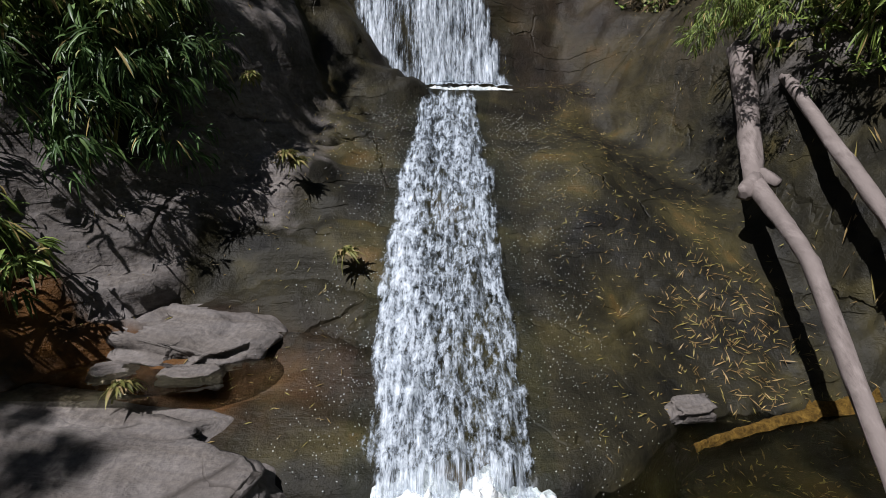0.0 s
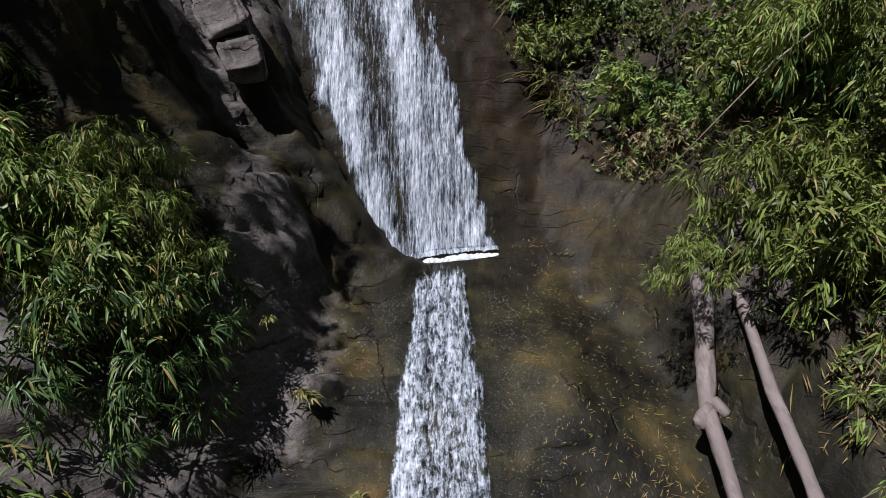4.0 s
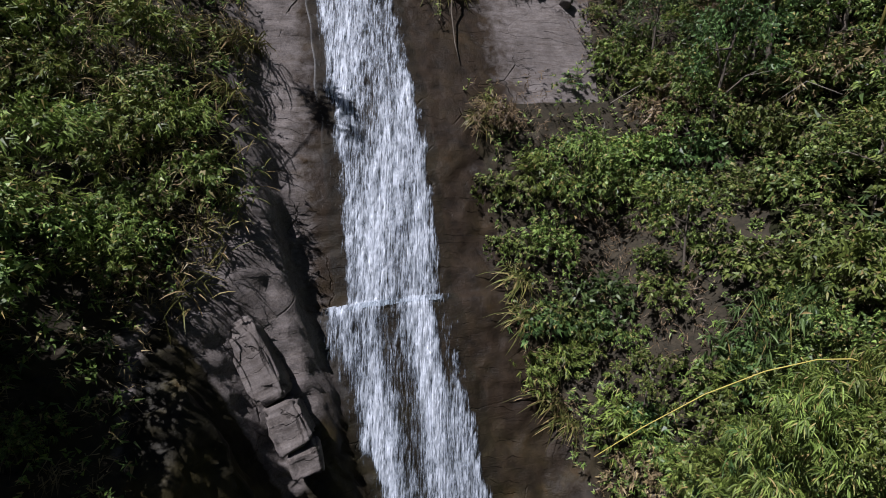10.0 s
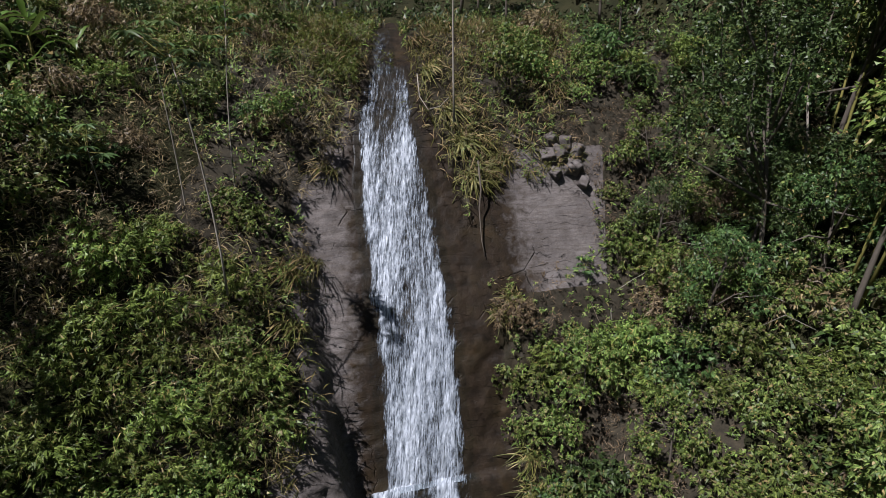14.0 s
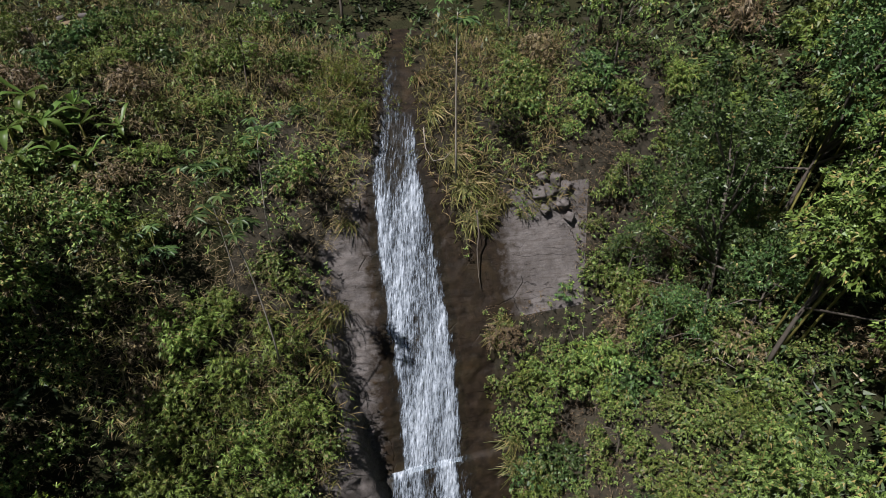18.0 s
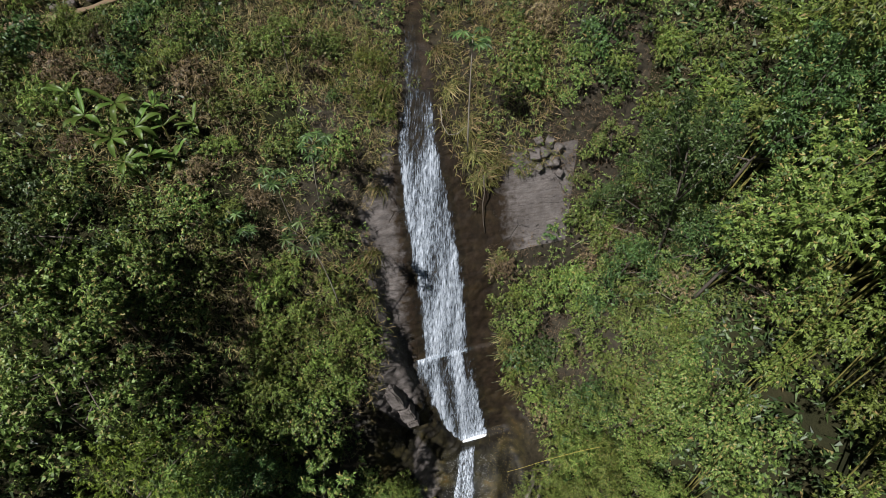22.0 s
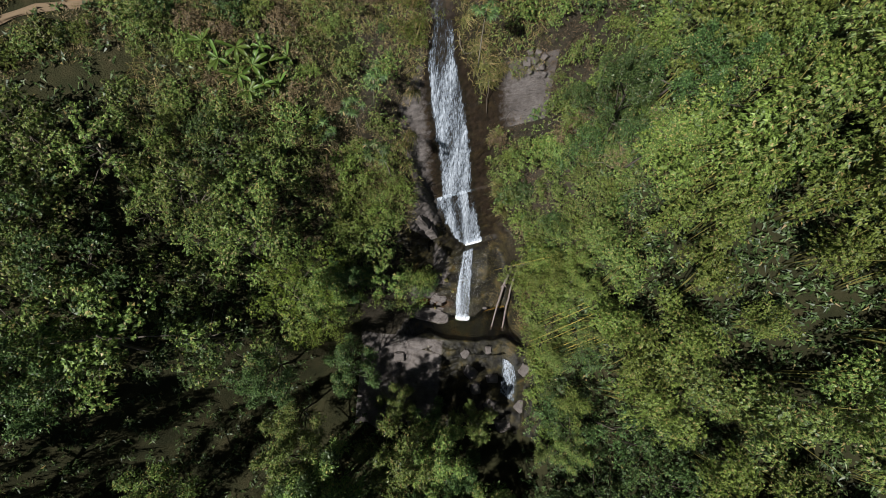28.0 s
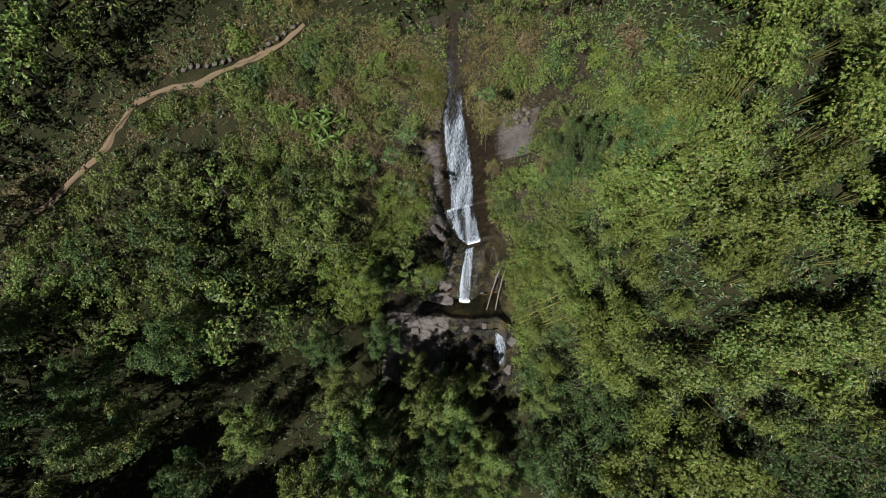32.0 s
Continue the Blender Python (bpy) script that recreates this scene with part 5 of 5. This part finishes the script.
for x, y, z in ((-2.15, 6.35, 4.12), (-1.7, 5.95, 3.3), (-1.6, 6.0, 3.22), (-0.95, 5.1, 2.45), (-2.4, 3.6, 1.85)):
    plant(moss_tuft, USED, x, y, z, 60 * x, (20, 0), 1.0)

def moss_strip():
    rows = []
    for s in np.linspace(0, 1, 60):
        x, y = 1.95 + 1.85 * s, 3.62 + 0.9 * s - 0.28 * s * s
        row = []
        for v in np.linspace(-1, 1, 9):
            w = (0.04 + 0.07 * s) * (0.8 + 0.5 * noise.noise(Vector((s * 9, v, 2))))
            row.append((x - 0.42 * v * w, y + 0.9 * v * w, 0.0))
        rows.append(row)
    pts = np.array(rows)
    flat = pts.reshape(-1, 3)
    flat[:, 2] = np.maximum(sample_rock(flat[:, 0], flat[:, 1]), 1.29)
    for p in flat:
        p[2] += 0.025 * noise.noise(Vector((p[0] * 14, p[1] * 14, 0)))
    pts = flat.reshape(pts.shape)
    pts[:, :, 2] += 0.05 * (1 - np.linspace(-1, 1, 9) ** 2)
    return tagged(new("moss", grid_mesh("moss", pts, MOSS)), "yellow-brown moss along the rim of the pool", "moss", kind="stuff")


scrap = make_stone("litter_scrap", 77, 0.07, 0.05, 0.12, "crumpled white scrap caught on the bank", WHITE_SCRAP, 0.6, 3)
scrap.matrix_basis = pose(3.48, 11.2, 5.45, 10, 15, 0)


def litter(name, seed, count, place_fn, ln, wd, material, label):
    r = np.random.default_rng(seed)
    x, y = place_fn(r, count)
    ok = (np.abs(x - channel(y)) > 0.9) | (y < 2)
    x, y = x[ok], y[ok]
    z = sample_rock(x, y)
    base = np.stack([x, y, z + 0.012], -1)
    a = r.normal(0.6, 0.9, len(x))
    e = 0.06
    gx1, gy1 = (sample_rock(x + e, y) - z) / e, (sample_rock(x, y + e) - z) / e
    way = np.stack([np.cos(a), np.sin(a), np.cos(a) * gx1 + np.sin(a) * gy1], -1)
    up = unit(np.stack([-gx1, -gy1, np.ones_like(z)], -1))
    me = leaves(name, base, way, up, ln * (0.5 + 0.9 * r.random(len(x))), wd * (0.7 + 0.6 * r.random(len(x))), material, 0.0)
    return tagged(new(name, me), label, "leaf litter", kind="stuff")


def sample_rock(x, y):
    """Height of the built rock sheet near x, y."""
    cols = np.clip(((x + 8.4) / 0.095).round().astype(int), 0, rock_pts.shape[1] - 1)
    out = np.empty(len(x))
    for i, (c, yy) in enumerate(zip(cols, y)):
        out[i] = np.interp(yy, rock_pts[:, c, 1], rock_pts[:, c, 2])
    return out


moss_strip()
litter("leaf_litter", 100, 1900, lambda r, n: (r.normal(2.3, 0.9, n), r.uniform(2.9, 10.2, n)), 0.075, 0.0095, LITTER_LEAF, "yellow fallen bamboo leaves stuck to the wet rock")
litter("leaf_litter", 101, 380, lambda r, n: (r.normal(2.9, 0.35, n), r.normal(4.9, 0.5, n)), 0.12, 0.013, LITTER_LEAF, "orange-yellow fallen leaves gathered on the slide")
litter("leaf_litter", 102, 480, lambda r, n: (r.normal(-1.9, 0.8, n), r.uniform(2.9, 8.5, n)), 0.07, 0.01, LITTER_LEAF, "thin fallen leaves on the wet ledges")
litter("leaf_litter", 103, 1300, lambda r, n: (r.normal(5.3, 0.5, n), r.uniform(2.2, 5.6, n)), 0.3, 0.022, LITTER_LEAF, "dry straw heaped on the bank beside the pool")


def foam_heap(name, x0, x1, y, z, rad, seed, label, slant=0.0):
    """A low churned mound of foam."""
    xs, ys = np.arange(x0 - rad, x1 + rad, 0.018), np.arange(y - 2.2 * rad, y + 2.2 * rad, 0.018)
    X, Y = np.meshgrid(xs, ys)
    Y0 = Y
    Y = Y + slant * (X - (x0 + x1) / 2)
    across = np.clip(1 - (np.abs(X - (x0 + x1) / 2) / ((x1 - x0) / 2 + rad)) ** 2, 0, 1) * np.clip(1 - ((Y0 - y) / (2.2 * rad)) ** 2, 0, 1)
    Z = np.empty_like(X)
    for i in range(X.shape[0]):
        for j in range(X.shape[1]):
            p = Vector((X[i, j], Y[i, j], seed))
            churn = 0.55 + 0.6 * noise.noise(p * 4.5) + 0.45 * abs(noise.noise(p * 11)) + 0.25 * noise.noise(p * 26)
            Z[i, j] = z - 0.06 + rad * 1.25 * churn * across[i, j] - 1.1 * max(0.0, 0.25 - across[i, j]) / 0.25
    return tagged(new(name, grid_mesh(name, np.stack([X, Y, Z], -1), FOAM)), label, "foam", kind="stuff")


foam_heap("foam", -0.4, 0.68, 3.08, 1.35, 0.2, 1, "white foam where the slide meets the pool")
foam_heap("foam", -0.62, 1.25, 9.3, 4.02, 0.075, 10, "white foam where the middle fall strikes the ledge", 0.34)


def spray(name, seed, count, x0, x1, y0, y1, height, label):
    """Single drops thrown off the tumbling water, spread wide to stand in for glints."""
    r = np.random.default_rng(seed)
    x = np.where(r.random(count) < 0.5, x0, x1) + r.normal(size=count) * 0.3
    y = r.uniform(y0, y1, count)
    z = stream_bed(x, y) + np.abs(r.normal(size=count)) * height + 0.02
    c = np.stack([x, y, z], -1)
    size = 0.002 + 0.0035 * r.random((count, 1)) ** 2
    tet = np.array([[1, 1, 1], [-1, -1, 1], [-1, 1, -1], [1, -1, -1]], float)
    v = (c[:, None, :] + tet[None] * size[:, None, :]).reshape(-1, 3)
    n = np.arange(count)[:, None] * 4
    t = np.concatenate([n + [0, 1, 2], n + [0, 3, 1], n + [0, 2, 3], n + [1, 3, 2]], 0)
    return tagged(new(name, mixed_mesh(name, v, np.zeros((0, 4), int), t, FOAM)), label, "spray", kind="stuff")


# the outlying white drops imitate sun glints on the wet rock
spray("spray", 110, 4200, -0.7, 1.05, 3.1, 8.6, 0.1, "white drops off the tumbling slide, also standing in for glints on wet rock")


# ---- leaning culms and dead branches ----
def make_pole(pts, r, material, label, name="dead_culm"):
    bm = bmesh.new()
    o = Vector(pts[0])
    n = len(pts)
    tube(bm, [Vector(p) - o for p in pts], [r * (1 - 0.6 * i / (n - 1)) for i in range(n)], 7)
    me = bpy.data.meshes.new(name)
    bm.to_mesh(me)
    bm.free()
    me.materials.append(material)
    ob = tagged(new(name, me), label, "branch", group="fallen culms and branches")
    ob.location = o
    return ob


make_pole([(6.8, 7.6, 10.1), (5.9, 7.45, 10.45), (5.22, 7.25, 10.54), (4.3, 6.97, 10.5), (3.34, 6.68, 10.3), (2.4, 6.4, 9.95), (1.75, 6.25, 9.6)], 0.013, YELLOW_CULM, "long yellow bamboo culm arching over the slope")
make_pole([(4.9, 7.3, 7.7), (4.3, 7.2, 7.25), (3.0, 7.2, 5.75)], 0.018, TWIG, "thin dry culm leaning out of the bamboo")
make_pole([(7.5, 4.9, 4.9), (5.6, 4.5, 3.7), (3.9, 4.3, 2.9)], 0.012, TWIG, "thin pale stick hanging over the logs")
make_pole([(-2.6, 5.0, 2.1), (-2.9, 5.5, 3.1), (-3.1, 5.9, 3.9)], 0.018, TWIG, "grey stick leaning against the rock")
make_pole([(9.9, 16.2, 15.6), (9.7, 16.6, 17.2), (9.75, 16.9, 18.8), (9.5, 17.0, 20.2)], 0.06, PALE_BARK, "pale bare branch standing among the vines")
make_pole([(11.2, 15.6, 17.2), (9.6, 15.8, 17.0), (8.4, 15.9, 16.7)], 0.03, PALE_BARK, "pale dead branch lying across the vines")
make_pole([(-0.2, 17.15, 18.0), (-0.08, 16.9, 17.1), (-0.12, 16.75, 16.5), (-0.02, 16.3, 15.6), (0.1, 16.05, 15.1)], 0.035, BARK, "dark root hanging down the bare slab")
make_pole([(0.9, 18.6, 18.6), (2.0, 18.75, 18.2), (2.9, 18.8, 17.6), (3.7, 18.9, 17.3)], 0.04, BARK, "dark root lying across the head of the slab")
make_pole([(-2.3, 18.6, 20.6), (-2.2, 18.3, 19.9), (-1.9, 18.1, 19.5), (-1.5, 18.1, 19.6), (-1.2, 18.2, 19.9)], 0.02, PALE_BARK, "pale looped vine beside the head of the falls")
r_ = np.random.default_rng(3)
for i in range(14):
    x, y = 7.0 + r_.uniform(0, 3.2), 0.8 + r_.uniform(0, 3.4)
    z = float(ground_height(x, y)) + 1.6 + r_.uniform(0, 1.2)
    make_pole([(x + 1.6, y + 0.9, z + 0.9), (x, y, z), (x - 1.7, y - 0.9, z - 1.4)], 0.022, YELLOW_CULM, "fallen yellow culm in a heap on the bank")
for i in range(16):
    x, y = r_.uniform(3, 10), r_.uniform(12, 17)
    z = float(ground_height(x, y)) + 0.9
    w = r_.uniform(0, 6.3)
    make_pole([(x, y, z), (x + 0.8 * math.cos(w), y + 0.25, z + 0.3), (x + 1.7 * math.cos(w), y + 0.4, z + 0.9 * math.sin(w))], 0.012, TWIG if i % 2 else PALE_BARK, "thin dry branch among the weeds")


# ---- growth that overhangs the shaded wall, and trees round the lower ravine ----
for i, (x, y, size) in enumerate(((-3.6, -8.8, 1.75), (-2.2, -11.8, 1.8), (9.4, -7.2, 0.9), (3.4, -13.5, 1.6), (8.6, -12.0, 1.2), (-8.2, -10.5, 1.7))):
    plant(shoot_trees[i % 3], USED, x, y, None, 120 * i, (0, 0), size * 0.66)
for i, (x, y, size) in enumerate(((-9.6, 2.6, 0.8), (-8.2, 4.2, 0.64))):
    plant(shoot_trees[i], USED, x, y, None, 65 * i, (0, 0), size)
plant(slim_tree, USED, -6.7, 4.0, None, 40, (0, 9), 1.0)
# two trees added outside the low view to shade the wall
for i, (x, y, size) in enumerate(((-7.3, 6.2, 1.1), (-6.9, 7.0, 0.85))):
    plant(low_trees[i], USED, x, y, None, 80 * i, (0, 0), size)
shrub_zone(-9.8, -5.0, 7.2, 11.6, 1.05, (1.2, 7, 3, 0.3, 0), 0.75, 1.2)
for x0, x1, y0, y1, step, lo, hi in ((6.0, 10.6, -7, 2, 2.2, 0.5, 0.85), (7.6, 10.8, 2, 8.6, 2.1, 0.5, 0.8), (4.0, 11.5, 9.6, 19, 2.3, 0.4, 0.75), (-19, -7, 12.5, 23.5, 3.1, 0.42, 0.7)):
    for gx_ in np.arange(x0, x1, step):
        for gy_ in np.arange(y0, y1, step):
            x, y = gx_ + rng.uniform(-0.9, 0.9), gy_ + rng.uniform(-0.9, 0.9)
            q = (37.2 - y + 0.95 * x) / 1.38
            if bool(on_rock(x, y)) or rock_left(y) - 1.2 < x < rock_right(y) + 1.4 or abs(q - path_q(x)) < 2.0 or (x < 5.6 and 13.5 < sheared(x, y) < 18.5):
                continue
            src, size = (near_trees[1], 0.5) if x > 5 and y < 0.5 else (low_trees[rng.integers(3)], 1.0)
            plant(src, USED, x, y, None, rng.uniform(0, 360), (rng.uniform(0, 10), rng.uniform(-8, 4)), size * rng.uniform(lo, hi))
for gx_ in np.arange(-22, -9.0, 2.7):
    for gy_ in np.arange(0.2, 9.6, 2.7):
        x, y = gx_ + rng.uniform(-0.8, 0.8), gy_ + rng.uniform(-0.8, 0.8)
        if rng.random() < 0.88 and (x < -11.6 or y < 3.6):
            plant(low_trees[rng.integers(3)], USED, x, y, None, rng.uniform(0, 360), (rng.uniform(-4, 8), rng.uniform(-4, 8)), rng.uniform(0.7, 1.5))
for gx_ in np.arange(-34, -21.5, 2.4):
    for gy_ in np.arange(-3, 16, 2.4):
        x, y = gx_ + rng.uniform(-0.9, 0.9), gy_ + rng.uniform(-0.9, 0.9)
        q = (37.2 - y + 0.95 * x) / 1.38
        if q - path_q(x) > (4.4 if y > 6 else 3.0):
            plant(low_trees[rng.integers(3)], USED, x, y, None, rng.uniform(0, 360), (rng.uniform(-4, 8), rng.uniform(-4, 8)), rng.uniform(0.8, 1.3))
for i, (x, y, size) in enumerate(((-4.4, -4.8, 0.95), (-1.6, -5.4, 1.05), (1.5, -6.5, 1.15))):
    plant(shoot_trees[i], USED, x, y, None, 95 * i, (0, 0), size * 0.62)
for i, (x, y, size) in enumerate(((-1.0, -8.8, 1.1), (1.0, -10.0, 0.95), (0.6, -14.6, 1.1), (4.2, -15.4, 1.1), (-8.8, -2.4, 0.85), (-11.6, -5.0, 0.8), (-10.4, -8.4, 0.95), (-13.2, -1.8, 0.8))):
    plant(shoot_trees[i % 3], USED, x, y, None, 70 * i, (0, 0), size)
# dark leaf colour puts in the shade of the stream bed
undergrowth("undergrowth", 78, -9, 9, -16, -4.4, 40, DARK_LEAF, "leaves coloured dark for the shade along the stream bed", 0.28, 0.09, 0.4, lambda x, y, r: np.abs(x - channel(y)) > 1.8)

for i, (x, y, size) in enumerate(((-13.0, 8.5, 0.74), (-13.7, 6.2, 0.84), (-12.4, 10.3, 0.58), (-14.9, 9.6, 0.68), (-15.6, 7.0, 0.72))):
    plant(near_trees[(0, 2, 0, 1, 2)[i]], USED, x, y, None, 55 * i, (0, 3), size)

# ---- closed forest above the path ----
for gx_ in np.arange(-46, -8, 4.3):
    for gy_ in np.arange(-6, 36, 4.3):
        x, y = gx_ + rng.uniform(-1.1, 1.1), gy_ + rng.uniform(-1.1, 1.1)
        q = (37.2 - y + 0.95 * x) / 1.38
        if q - path_q(x) < -3.0 and q > -24:
            plant(far_trees[rng.integers(3)], USED, x, y, None, rng.uniform(0, 360), (rng.uniform(-4, 4), rng.uniform(-4, 4)), rng.uniform(0.85, 1.3))

# ---- verge of the path, and taller trees that shade the ravine wall ----
undergrowth("path_verge", 120, -36, -12, -2, 26, 230, GRASS_LEAF, "short grass along both sides of the footpath", 0.2, 0.03, 0.15, lambda x, y, r: np.abs((37.2 - y + 0.95 * x) / 1.38 - path_q(x)) < 2.0 + r.random(len(x)), False)
undergrowth("path_verge", 121, -36, -12, -2, 26, 130, DRY_LEAF, "dry leaves lying beside the footpath", 0.22, 0.05, 0.08, lambda x, y, r: np.abs((37.2 - y + 0.95 * x) / 1.38 - path_q(x)) < 2.2 + r.random(len(x)), False)
for i, (x, y, size) in enumerate(((-34.5, 4.6, 0.8), (-35.5, 3.0, 1.0))):
    plant(near_trees[i % 3], USED, x, y, None, 140 * i, (0, 6), size)
for i in range(18):
    u = -14 + 24 * i / 17
    x = -22.8 + u * 0.725 + rng.uniform(-0.6, 0.6)
    y = 37.2 + 0.95 * x - 1.38 * float(path_q(x)) - (3.2 if x < -27 else 1.9) + rng.uniform(-0.7, 0.7)
    plant(bushes[(0, 2, 4, 1)[i % 4]], USED, x, y, None, 70 * i, (0, 0), rng.uniform(0.7, 1.3))
